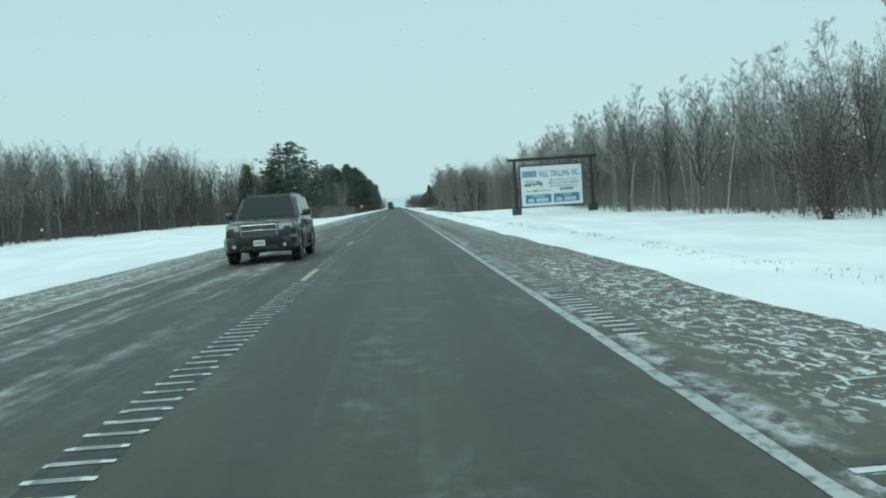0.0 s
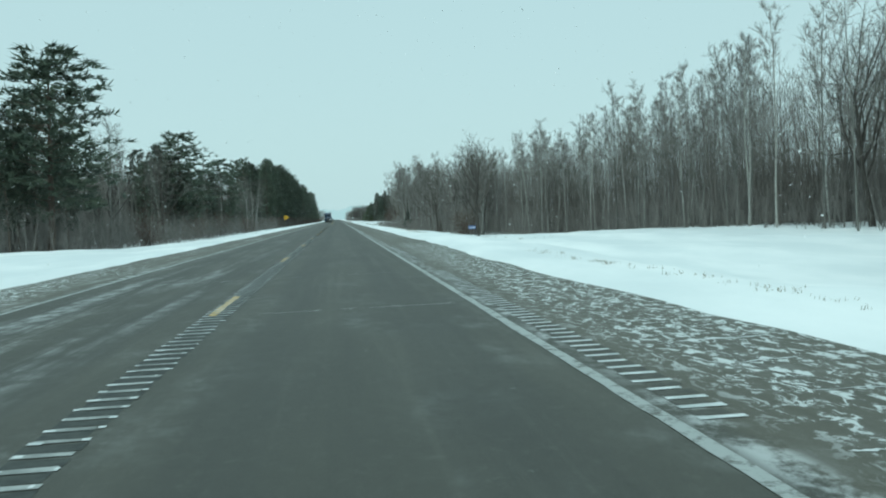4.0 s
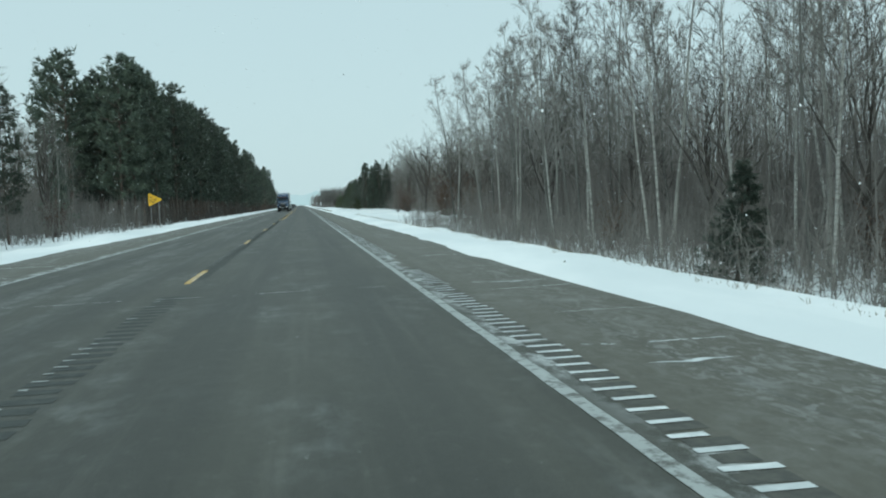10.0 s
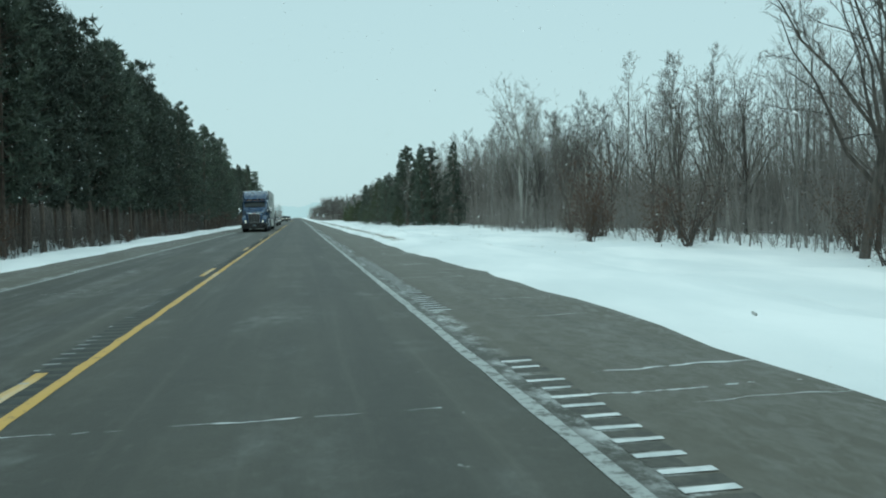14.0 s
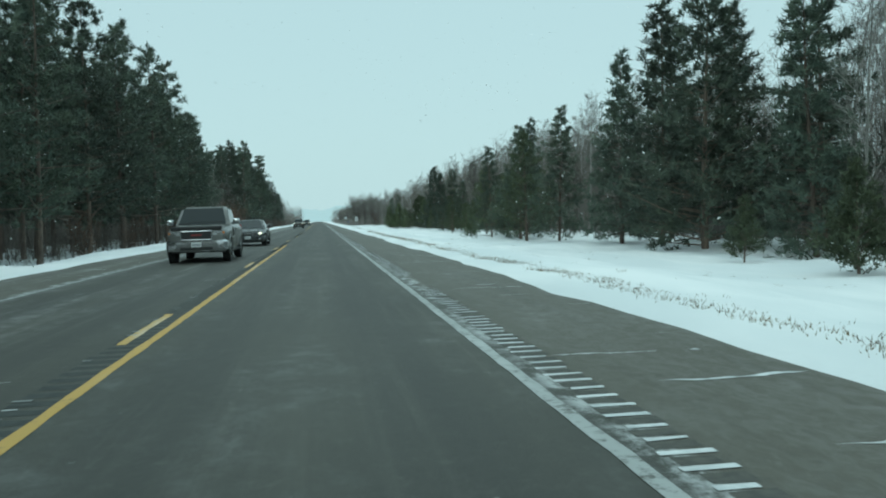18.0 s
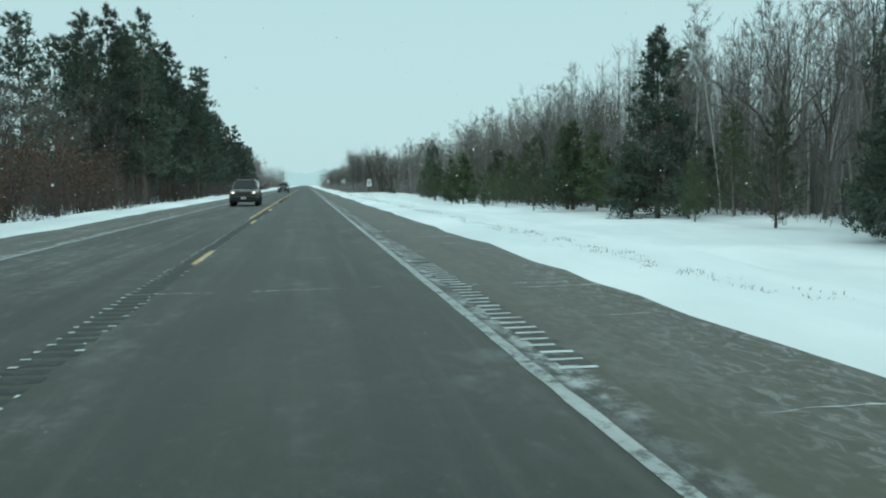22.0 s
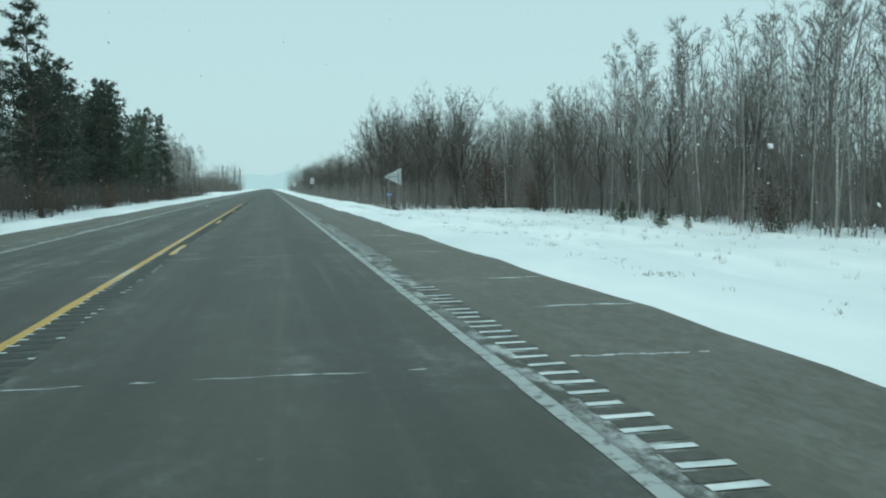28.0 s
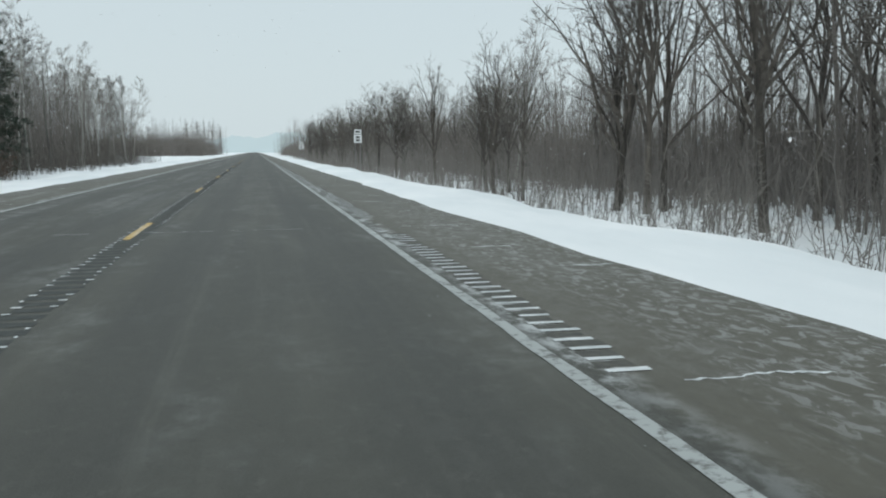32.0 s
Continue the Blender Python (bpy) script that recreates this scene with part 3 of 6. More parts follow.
# ---- bars of packed snow across the shoulders ----
def shoulder_bars(spans, seed):
    """Ragged bars of snow that the wind laid across the shoulder, tapering towards the lane."""
    rng = np.random.RandomState(seed)
    V, F, n = [], [], 0
    for x0, x1, y0, y1, step in spans:
        y = y0
        while y < y1:
            y += step * (0.3 + 1.4 * rng.rand())
            m = 26
            a = x0 + (x1 - x0) * 0.75 * rng.rand() ** 1.5
            b = x1 - (x1 - a) * 0.5 * rng.rand() ** 2
            xs = np.linspace(a, b, m)
            yc = y + (xs - x0) * rng.normal() * 0.05 + waves(xs, rng.randint(9999), [(1.3, 0.03), (0.4, 0.015)])
            w = (0.010 + 0.055 * rng.rand() ** 2) * (0.55 + 0.45 * waves(xs, rng.randint(9999), [(0.9, 0.5), (0.31, 0.5), (0.13, 0.3)]))
            w = np.clip(w, 0, 1) * smooth_step(a, a + 0.5, xs) * smooth_step(b, b - 0.3, xs)
            V.append(np.concatenate([np.stack([xs, yc - w, np.full(m, 0.0045)], -1), np.stack([xs, yc + w * (0.5 + rng.rand(m)), np.full(m, 0.0045)], -1)]))
            k = np.arange(m - 1) + n
            F.append(np.stack([k, k + 1, k + m + 1, k + m], -1))
            n += 2 * m
    return np.concatenate(V), np.concatenate(F)


tagged(part("shoulder_snow", tri_mesh("shoulder_snow", *shoulder_bars([(4.3, 5.95, -20, 182, 0.75), (4.35, 5.95, 182, 500, 2.2), (4.35, 5.95, 500, 900, 2.2), (-6.0, -3.95, -20, 900, 3.2)], 33), GROOVE_SNOW)), "thin bars of blown snow across the road shoulder", "snow", kind="stuff")

# ---- the woods far ahead: a backdrop with snowfall haze put into its colour ----
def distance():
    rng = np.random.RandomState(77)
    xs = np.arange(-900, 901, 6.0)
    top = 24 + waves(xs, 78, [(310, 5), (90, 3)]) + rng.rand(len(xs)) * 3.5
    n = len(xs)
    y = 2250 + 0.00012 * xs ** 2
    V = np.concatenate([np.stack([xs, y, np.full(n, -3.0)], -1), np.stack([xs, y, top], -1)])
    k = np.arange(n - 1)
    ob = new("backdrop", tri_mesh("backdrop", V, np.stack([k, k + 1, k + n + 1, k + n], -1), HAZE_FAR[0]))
    tagged(ob, "backdrop of distant woods with pale haze painted as a glow", "distant woods", kind="structure")


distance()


# ---- trees ----
def bent(p0, way, length, n, rng, wander, lift):
    """A wandering polyline from p0: n steps, drawn upward by lift."""
    pts, d = [np.array(p0, float)], np.array(way, float)
    d /= np.linalg.norm(d)
    for _ in range(n):
        d = d + rng.normal(size=3) * wander + np.array([0, 0, lift])
        d /= np.linalg.norm(d)
        pts.append(pts[-1] + d * length / n)
    return np.array(pts)


def along(pts, t):
    """A place at the share t of a polyline."""
    u = t * (len(pts) - 1)
    i = min(int(u), len(pts) - 2)
    return pts[i] + (pts[i + 1] - pts[i]) * (u - i), (pts[i + 1] - pts[i]) / (np.linalg.norm(pts[i + 1] - pts[i]) + 1e-9)


def twig_sprays(tips, rng, fine, reach, slim, lift):
    """Fine twigs fanned along short stems: tips is a list of (base, way, length)."""
    base, way, ln = (np.array(c, float) for c in zip(*tips))
    way /= np.linalg.norm(way, axis=1)[:, None] + 1e-9
    n = len(base)
    u = 0.12 + 0.88 * rng.rand(n, fine)
    fb = (base[:, None] + way[:, None] * (ln[:, None] * u)[..., None]).reshape(-1, 3)
    fw = (way[:, None] * 0.9 + rng.normal(size=(n, fine, 3)) * 0.50 + np.array([0, 0, lift])).reshape(-1, 3)
    fl = (reach * (0.45 + 0.75 * rng.rand(n, fine)) * (0.6 + 0.4 * ln / (ln.max() + 1e-9))[:, None]).reshape(-1)
    return joined(blades(base, way, ln * 1.1, slim * 1.9, rng), blades(fb, fw, fl, slim, rng))


def aspen_tree(seed, h, r):
    """A straight pale pole with short rising limbs in its upper part and a narrow haze of twigs."""
    rng = np.random.RandomState(seed)
    trunk = bent((0, 0, -0.4), (rng.normal() * 0.05, rng.normal() * 0.05, 1), h + 0.4, 9, rng, 0.028, 0.05)
    tr = r * np.linspace(1.15, 0.0, 10) ** 0.8 + 0.008
    tubes, tips = [], []
    for k in range(30):
        t = 0.26 + 0.71 * ((k + rng.rand()) / 30) ** 0.8
        p, d = along(trunk, t)
        a = rng.rand() * 6.283
        ln = h * 0.235 * (1.12 - t) * (0.6 + 0.8 * rng.rand()) + 0.40
        lp = bent(p, (math.cos(a), math.sin(a), 0.55 + 0.75 * rng.rand()), ln, 3, rng, 0.14, 0.12)
        tubes.append((lp, max(0.007, r * (1.05 - t) * 0.30) * np.linspace(1, 0.2, 4)))
        for _ in range(9):
            q, qd = along(lp, 0.2 + 0.8 * rng.rand())
            tips.append((q, qd * 0.8 + rng.normal(size=3) * 0.50 + np.array([0, 0, 0.22]), ln * (0.22 + 0.30 * rng.rand())))
    return tube_arrays([(trunk, tr)], 6), tube_arrays(tubes, 3), twig_sprays(tips, rng, 9, 0.58, 0.0090, 0.12)


def hardwood_tree(seed, h, r, reach, fork, mains):
    """A stout trunk that forks into crooked limbs filling a rounded crown."""
    rng = np.random.RandomState(seed)
    trunk = bent((0, 0, -0.4), (rng.normal() * 0.05, rng.normal() * 0.05, 1), h * 0.62, 6, rng, 0.06, 0.06)
    tr = r * np.linspace(1.2, 0.35, 7)
    tubes, tips = [], []
    for k in range(mains):
        share = (k + rng.rand()) / mains
        p, d = along(trunk, fork + (0.98 - fork) * share)
        a = k * 2.4 + rng.normal() * 0.4
        e = radians(18 + 66 * share + rng.normal() * 8)
        goal = np.array([reach * math.cos(e) * math.cos(a), reach * math.cos(e) * math.sin(a), h * 0.42 + h * 0.58 * math.sin(e) ** 0.7])
        ln = np.linalg.norm(goal - p) * (0.85 + 0.2 * rng.rand())
        lp = bent(p, goal - p, ln, 5, rng, 0.16, 0.05)
        lr = r * (0.62 - 0.3 * share)
        tubes.append((lp, lr * np.linspace(1, 0.16, 6) ** 0.9))
        for j in range(7):
            u = 0.25 + 0.75 * (j + rng.rand()) / 7
            q, qd = along(lp, min(u, 0.999))
            sl = ln * (0.42 - 0.22 * u) * (0.7 + 0.6 * rng.rand())
            sp = bent(q, qd + rng.normal(size=3) * 0.75 + np.array([0, 0, 0.15]), sl, 3, rng, 0.22, 0.08)
            tubes.append((sp, max(0.008, lr * (1 - 0.8 * u) * 0.5) * np.linspace(1, 0.25, 4)))
            for _ in range(4):
                v, vd = along(sp, 0.15 + 0.85 * rng.rand())
                tips.append((v, vd * 0.8 + rng.normal(size=3) * 0.60 + np.array([0, 0, 0.2]), 0.35 + sl * 0.42 * rng.rand()))
    return tube_arrays([(trunk, tr)], 7), tube_arrays(tubes, 3), twig_sprays(tips, rng, 9, 0.56, 0.0100, 0.18)


def pine_tree(seed, h, r, first, reach, whorls, per, clumps, needles, droop, length=0.34, width=0.035, cone=True, ragged=0.35):
    """Trunk, limbs in whorls, and tufts of needles along each limb."""
    rng = np.random.RandomState(seed)
    trunk = bent((0, 0, -0.4), (rng.normal() * 0.02, rng.normal() * 0.02, 1), h + 0.4, 7, rng, 0.015, 0.05)
    tr = r * np.linspace(1.1, 0.05, 8)
    tubes, nb, nw = [], [], []
    for k in range(whorls):
        t = first + (0.985 - first) * (k + 0.5 * rng.rand()) / whorls
        s = (1 - t) / (1 - first)
        size = (s if cone else min(1.0, 0.25 + 1.9 * s) * (0.72 + 0.28 * min(1.0, (1 - s) * 4))) * reach + 0.12 * reach
        turn = rng.rand() * 6.283
        for j in range(per):
            if rng.rand() < 0.12:
                continue
            p, _ = along(trunk, min(0.99, max(0, t + rng.normal() * 0.4 / whorls)))
            a = turn + 6.283 * j / per + rng.normal() * 0.35
            L = size * (1 - ragged + 2 * ragged * rng.rand())
            lp = bent(p, (math.cos(a), math.sin(a), droop + rng.normal() * 0.12), L, 3, rng, 0.10, 0.10)
            tubes.append((lp[0], lp[3] - lp[0], L, max(0.010, 0.014 * L)))
            m = max(3, int(clumps * (0.4 + L / reach)))
            for _ in range(m):
                q, qd = along(lp, 0.30 + 0.70 * rng.rand() ** 0.8)
                q = q + rng.normal(size=3) * np.array([0.10, 0.10, 0.07]) * L
                nb.append(np.repeat(q[None], needles, 0) + rng.normal(size=(needles, 3)) * 0.07)
                nw.append(qd * 0.7 + rng.normal(size=(needles, 3)) * 0.8 + np.array([0, 0, 0.35]))
    top, _ = along(trunk, 0.97)
    nb.append(np.repeat(top[None], 30, 0) + rng.normal(size=(30, 3)) * 0.1)
    nw.append(rng.normal(size=(30, 3)) * 0.5 + np.array([0, 0, 1]))
    nb, nw = np.concatenate(nb), np.concatenate(nw)
    n = len(nb)
    return tube_arrays([(trunk, tr)], 6), spikes(*(np.array(c) for c in zip(*tubes))), blades(nb, nw, length * (0.6 + 0.8 * rng.rand(n)), width * (0.6 + 0.8 * rng.rand(n)), rng)


def leafy(seed, h, spread, stems, leaves, size, low=0.15):
    """A many-stemmed bush that keeps its dry leaves."""
    rng = np.random.RandomState(seed)
    tubes, nb = [], []
    for _ in range(stems):
        a = rng.rand() * 6.283
        L = h * (0.6 + 0.45 * rng.rand())
        lp = bent((rng.normal() * 0.15, rng.normal() * 0.15, -0.2), (math.cos(a) * spread, math.sin(a) * spread, 1), L, 4, rng, 0.14, 0.06)
        tubes.append((lp, 0.022 * h / 3 * np.linspace(1, 0.2, 5)))
        for _ in range(leaves):
            q, _ = along(lp, low + (1 - low) * rng.rand())
            nb.append(q + rng.normal(size=3) * 0.13 * h ** 0.75)
    nb = np.array(nb)
    return tube_arrays(tubes, 3), blades(nb, rng.normal(size=nb.shape), size * (0.6 + 0.8 * rng.rand(len(nb))), size * 0.38, rng)


PROTOS, TOPS = {}, {}


def keep(kind, name, pieces, label, category, group):
    """A tree kind: trunk and crown meshes, shared by all its copies."""
    PROTOS.setdefault(kind, []).append((name, pieces, label, category, group))


for s in range(6):
    t, l, w = aspen_tree(100 + s, 15.5 + 0.7 * s, 0.068 + 0.013 * (s % 3))
    keep("aspen", "aspen_tree", [("trunk", tri_mesh("trunk", *t, BIRCH, True)), ("limb_frame", tri_mesh("limb_frame", *l, TWIG_PALE)), ("crown", tri_mesh("crown", *w, TWIG_PALE))],
         "bare slender aspen with pale trunk and fine grey twigs", "tree", "aspens along the road")
for s in range(3):
    t, l, w = aspen_tree(120 + s, 15.0 + 0.8 * s, 0.060 + 0.010 * s)
    keep("slim_birch", "young_birch", [("trunk", tri_mesh("trunk", *t, WHITE_BARK, True)), ("limb_frame", tri_mesh("limb_frame", *l, TWIG)), ("crown", tri_mesh("crown", *w, TWIG))],
         "slender young birch with white trunk and dark fine twigs", "tree", "young birches along the road")
for s in range(5):
    t, l, w = hardwood_tree(140 + s, 13.0 + s, 0.15 + 0.02 * s, 3.6 + 0.35 * s, 0.34 + 0.05 * (s % 3), 11 + s % 3)
    keep("oak", "oak_tree", [("trunk", tri_mesh("trunk", *t, BARK, True)), ("limb_frame", tri_mesh("limb_frame", *l, BARK)), ("crown", tri_mesh("crown", *w, TWIG))],
         "bare dark hardwood tree with a wide twiggy crown", "tree", "hardwoods along the road")
for s in range(2):
    t, l, w = hardwood_tree(155 + s, 15.0 + s, 0.17, 4.2, 0.30, 9)
    keep("birch", "birch_tree", [("trunk", tri_mesh("trunk", *t, WHITE_BARK, True)), ("limb_frame", tri_mesh("limb_frame", *l, WHITE_BARK)), ("crown", tri_mesh("crown", *w, TWIG_PALE))],
         "large forked birch with white limbs and bare twigs", "tree", "birches along the road")
for s in range(4):
    t, l, w = pine_tree(180 + s, 17.5 + 1.2 * s, 0.17, 0.20, 2.5, 25, 6, 6, 7, 0.16, 0.50, 0.066, False, 0.3)
    keep("pine", "pine_tree", [("trunk", tri_mesh("trunk", *t, PINE_BARK, True)), ("limb_frame", tri_mesh("limb_frame", *l, PINE_BARK)), ("crown", tri_mesh("crown", *w, NEEDLE))],
         "tall dark green pine with a bare lower trunk", "tree", "plantation pines")
for s in range(4):
    t, l, w = pine_tree(200 + s, 15.5 + 1.1 * s, 0.16, 0.18, 3.3, 22, 6, 8, 12, 0.08, 0.34, 0.036, True, 0.40)
    keep("jack", "jack_pine", [("trunk", tri_mesh("trunk", *t, PINE_BARK, True)), ("limb_frame", tri_mesh("limb_frame", *l, PINE_BARK)), ("crown", tri_mesh("crown", *w, NEEDLE))],
         "ragged tall pine with open dark green crown", "tree", "natural pines along the road")
for s in range(3):
    t, l, w = pine_tree(230 + s, 11.0 + 1.5 * s, 0.15, 0.07, 2.9, 22, 7, 8, 12, 0.06, 0.32, 0.036, True, 0.45)
    keep("full", "full_pine", [("trunk", tri_mesh("trunk", *t, PINE_BARK, True)), ("limb_frame", tri_mesh("limb_frame", *l, PINE_BARK)), ("crown", tri_mesh("crown", *w, NEEDLE))],
         "broad dark green pine branched nearly to the snow", "tree", "natural pines along the road")
for s in range(3):
    t, l, w = pine_tree(220 + s, 10.0 + 2.0 * s, 0.14, 0.06, 2.4, 26, 8, 7, 10, -0.08, 0.30, 0.036, True, 0.25)
    keep("spruce", "spruce_tree", [("trunk", tri_mesh("trunk", *t, PINE_BARK, True)), ("limb_frame", tri_mesh("limb_frame", *l, PINE_BARK)), ("crown", tri_mesh("crown", *w, SPRUCE_N))],
         "dark conical spruce with branches near the ground", "tree", "spruces along the road")
for s in range(4):
    t, l, w = pine_tree(240 + s, 3.2 + 1.3 * s, 0.05 + 0.015 * s, 0.12, 1.15 + 0.25 * s, 13, 6, 7, 9, 0.30, 0.22, 0.024, True, 0.4)
    keep("young", "young_pine", [("trunk", tri_mesh("trunk", *t, PINE_BARK, True)), ("limb_frame", tri_mesh("limb_frame", *l, PINE_BARK)), ("crown", tri_mesh("crown", *w, YOUNG_N))],
         "young olive green pine standing in snow", "tree", "young pines at the wood's edge")
for s in range(3):
    l, w = leafy(260 + s, 3.0 + 1.2 * s, 0.40, 10 + 4 * s, 95, 0.10)
    keep("rust", "oak_bush", [("stem_frame", tri_mesh("stem_frame", *l, BARK)), ("foliage", tri_mesh("foliage", *w, RUST))],
         "bushy young oak keeping dry rust-brown leaves", "bush", "rust-leaved bushes")


def plant(kind, x, y, height=None, variant=None, turn=None, wide=1.0, rng=random):
    pick = PROTOS[kind][variant if variant is not None else rng.randrange(len(PROTOS[kind]))]
    name, pieces, label, category, group = pick
    ob = thing(name, label, category, group)
    for n, me in pieces:
        p = part(n, me, parent=ob)
        if n in ("limb_frame", "crown", "foliage", "stem_frame"):
            tagged(p, kind="stuff")
    if pieces[0][1].name not in TOPS:
        TOPS[pieces[0][1].name] = max(v.co.z for _, me in pieces for v in me.vertices)
    top = TOPS[pieces[0][1].name]
    s = (height / top) if height else rng.uniform(0.82, 1.12)
    ob.matrix_world = pose(x, y, float(land(x, y)) , 0, 0, rng.uniform(0, 360) if turn is None else turn) @ Matrix.Diagonal((s * wide, s * wide, s, 1))
    return ob


STAND = []


def stand_tree(kind, x, y, height, rng):
    """A hardwood deep in the woods, joined with its neighbours into one stand."""
    name, pieces, *_ = PROTOS[kind][rng.randrange(len(PROTOS[kind]))]
    m = pose(x, y, float(land(x, y)), 0, 0, rng.uniform(0, 360))
    sets = []
    for _, me in pieces:
        co, tri = np.empty(len(me.vertices) * 3, np.float32), np.empty(len(me.loops), np.int32)
        me.vertices.foreach_get("co", co)
        me.loops.foreach_get("vertex_index", tri)
        sets.append((co.reshape(-1, 3).astype(float), tri.reshape(-1, 3)))
    V, F = joined(*sets)
    V = V * (height / V[:, 2].max())
    STAND.append((V @ np.array(m.to_3x3()).T + np.array(m.translation), F))


def rows(kind, y0, y1, x0, x1, count, lo, hi, seed):
    """Scatter count trees of a kind between the bounds, with heights from lo to hi."""
    r = random.Random(seed)
    for k in range(count):
        y = y0 + (y1 - y0) * (k + r.random()) / count
        mixed = "slim_birch" if kind == "aspen" and r.random() < 0.34 else kind
        x, h = x0 + (x1 - x0) * r.random() ** 1.4, r.uniform(lo, hi)
        if kind == "oak" and abs(x) > 32:
            stand_tree(kind, x, y, h, r)
        else:
            plant(mixed, x, y, h, rng=r)


# right side, in order along the road
rows("aspen", 30, 92, 29, 36, 22, 11.2, 13.4, 1)
rows("aspen", 92, 150, 29, 36, 26, 12.5, 15.5, 95)
rows("oak", 36, 92, 29, 40, 18, 10.4, 12.8, 2)
rows("oak", 92, 150, 29, 40, 12, 11.5, 14.5, 96)
plant("rust", 28.0, 50, 8.6, 2)
plant("oak", 28.6, 51, 8.0, 0)
rows("aspen", 150, 190, 28, 35, 32, 12, 14.6, 3)
rows("aspen", 188, 207, 24.5, 32, 24, 11.5, 14.2, 5)
rows("aspen", 205, 232, 20, 31, 30, 10.3, 13, 11)
rows("aspen", 230, 265, 17.5, 28, 30, 10.8, 13.6, 24)
rows("aspen", 265, 338, 17, 28, 56, 13, 17, 4)
plant("oak", 22.0, 214, 13.5, 3)
plant("oak", 20.2, 206, 14.5, 4)
plant("oak", 19.0, 199, 13.0, 1)
rows("oak", 215, 335, 18, 26, 20, 9, 14, 6)
plant("spruce", 16.2, 271.2, 4.3, 0, wide=1.3)
rows("rust", 205, 330, 18.5, 24, 10, 2.5, 5, 7)
rows("rust", 338, 405, 18.5, 24, 13, 2.5, 4.8, 8)
plant("rust", 21.0, 398, 7.2, 2)
plant("oak", 20.5, 372, 12.6, 3)
plant("oak", 23.0, 362, 11.5, 1)
for x, y, h, v in ((21.5, 358, 7.6, 2), (20.2, 350, 6.6, 1), (23.2, 364, 7.6, 0), (22.4, 346, 8.2, 2), (24.5, 356, 8.4, 1)):
    plant("rust", x, y, h, v)
for x, y, h, v in ((22.2, 352, 10.4, 2), (20.4, 342, 12.6, 4), (24.6, 347, 11.2, 0), (23.4, 357, 9.6, 3)):
    plant("oak", x, y, h, v)
rows("aspen", 335, 440, 24, 33, 30, 10.5, 13, 9)
plant("birch", 25.2, 432, 16.4, 0, 200)
plant("birch", 26.3, 433, 15.2, 1, 40)
rows("aspen", 438, 510, 26, 34, 34, 12.5, 15.5, 91)
rows("oak", 335, 440, 22, 33, 26, 8, 11, 10)
rows("oak", 440, 505, 25, 33, 8, 9, 12, 92)
# the stand of dark conifers
for kind, x, y, h in (("spruce", 24.0, 466, 12.2), ("full", 24.0, 483, 13.0), ("full", 20.3, 487, 13.6), ("spruce", 22.0, 480.5, 12.4), ("full", 20.7, 493, 13.6), ("spruce", 20.4, 498.5, 12.0), ("full", 23.6, 489.5, 12.4), ("full", 24.5, 500.5, 15.0), ("full", 18.3, 505, 9.4)):
    plant(kind, x, y, h)
for kind, x, y, h in (("spruce", 21.0, 524, 10.8), ("full", 18.5, 517, 9.6), ("young", 17.5, 511, 8.6), ("full", 17.5, 524, 8.4), ("young", 20.0, 539, 7.3), ("full", 19.2, 557, 8.2), ("spruce", 20.3, 573.5, 8.8), ("spruce", 22.4, 597, 11.3), ("spruce", 22.5, 690, 8.6), ("spruce", 26.1, 706, 9.8)):
    plant(kind, x, y, h)
for x, y, h in ((18.9, 556.7, 4.9), (18.0, 550.6, 4.0), (21.6, 583, 5.2), (21.1, 629.5, 4.0), (19.3, 613, 3.9), (22.2, 612, 4.6), (23.8, 605, 5.0), (21.1, 635.6, 4.2), (18.0, 625, 1.8), (24.4, 675, 5.3), (19.2, 649.5, 3.9), (20.3, 669, 5.1), (16.6, 470, 3.4), (17.5, 478, 2.6), (16.8, 531, 2.4)):
    plant("young", x, y, h)
plant("aspen", 23.0, 499, 9.5, 2)
plant("aspen", 17.8, 472, 10.0, 1)
rows("aspen", 510, 700, 28, 36, 40, 11.5, 14.5, 13)
rows("aspen", 540, 612, 27, 33, 20, 12, 14.3, 132)
rows("oak", 505, 700, 27, 38, 40, 9.5, 13, 14)
plant("spruce", 33.0, 616, 13.5, 1)
rows("young", 525, 690, 20, 28, 48, 3.2, 7.2, 15)
for x, y, h in ((23.2, 572, 7.4), (22.6, 552, 6.6)):
    plant("full", x, y, h)
rows("aspen", 690, 735, 25, 33, 22, 9.5, 12, 17)
rows("aspen", 726, 758, 24, 31, 22, 11, 13, 23)
rows("aspen", 758, 790, 24, 32, 8, 8.5, 11, 100)
rows("young", 734, 748, 21, 28, 8, 0.8, 1.3, 18)
rows("rust", 690, 790, 24, 29, 5, 2.5, 4, 19)
plant("rust", 24.6, 783, 8.4, 1)
rows("oak", 740, 800, 23, 32, 18, 8.0, 10.2, 20)
rows("oak", 788, 838, 15.5, 28, 26, 11.5, 14.5, 21)
rows("oak", 838, 1010, 14.5, 27, 70, 8.5, 10.8, 99)
plant("oak", 18.5, 815, 13, 4)
plant("oak", 20.5, 806, 12.5, 2)
rows("aspen", 800, 1000, 18, 28, 4, 10, 12, 22)
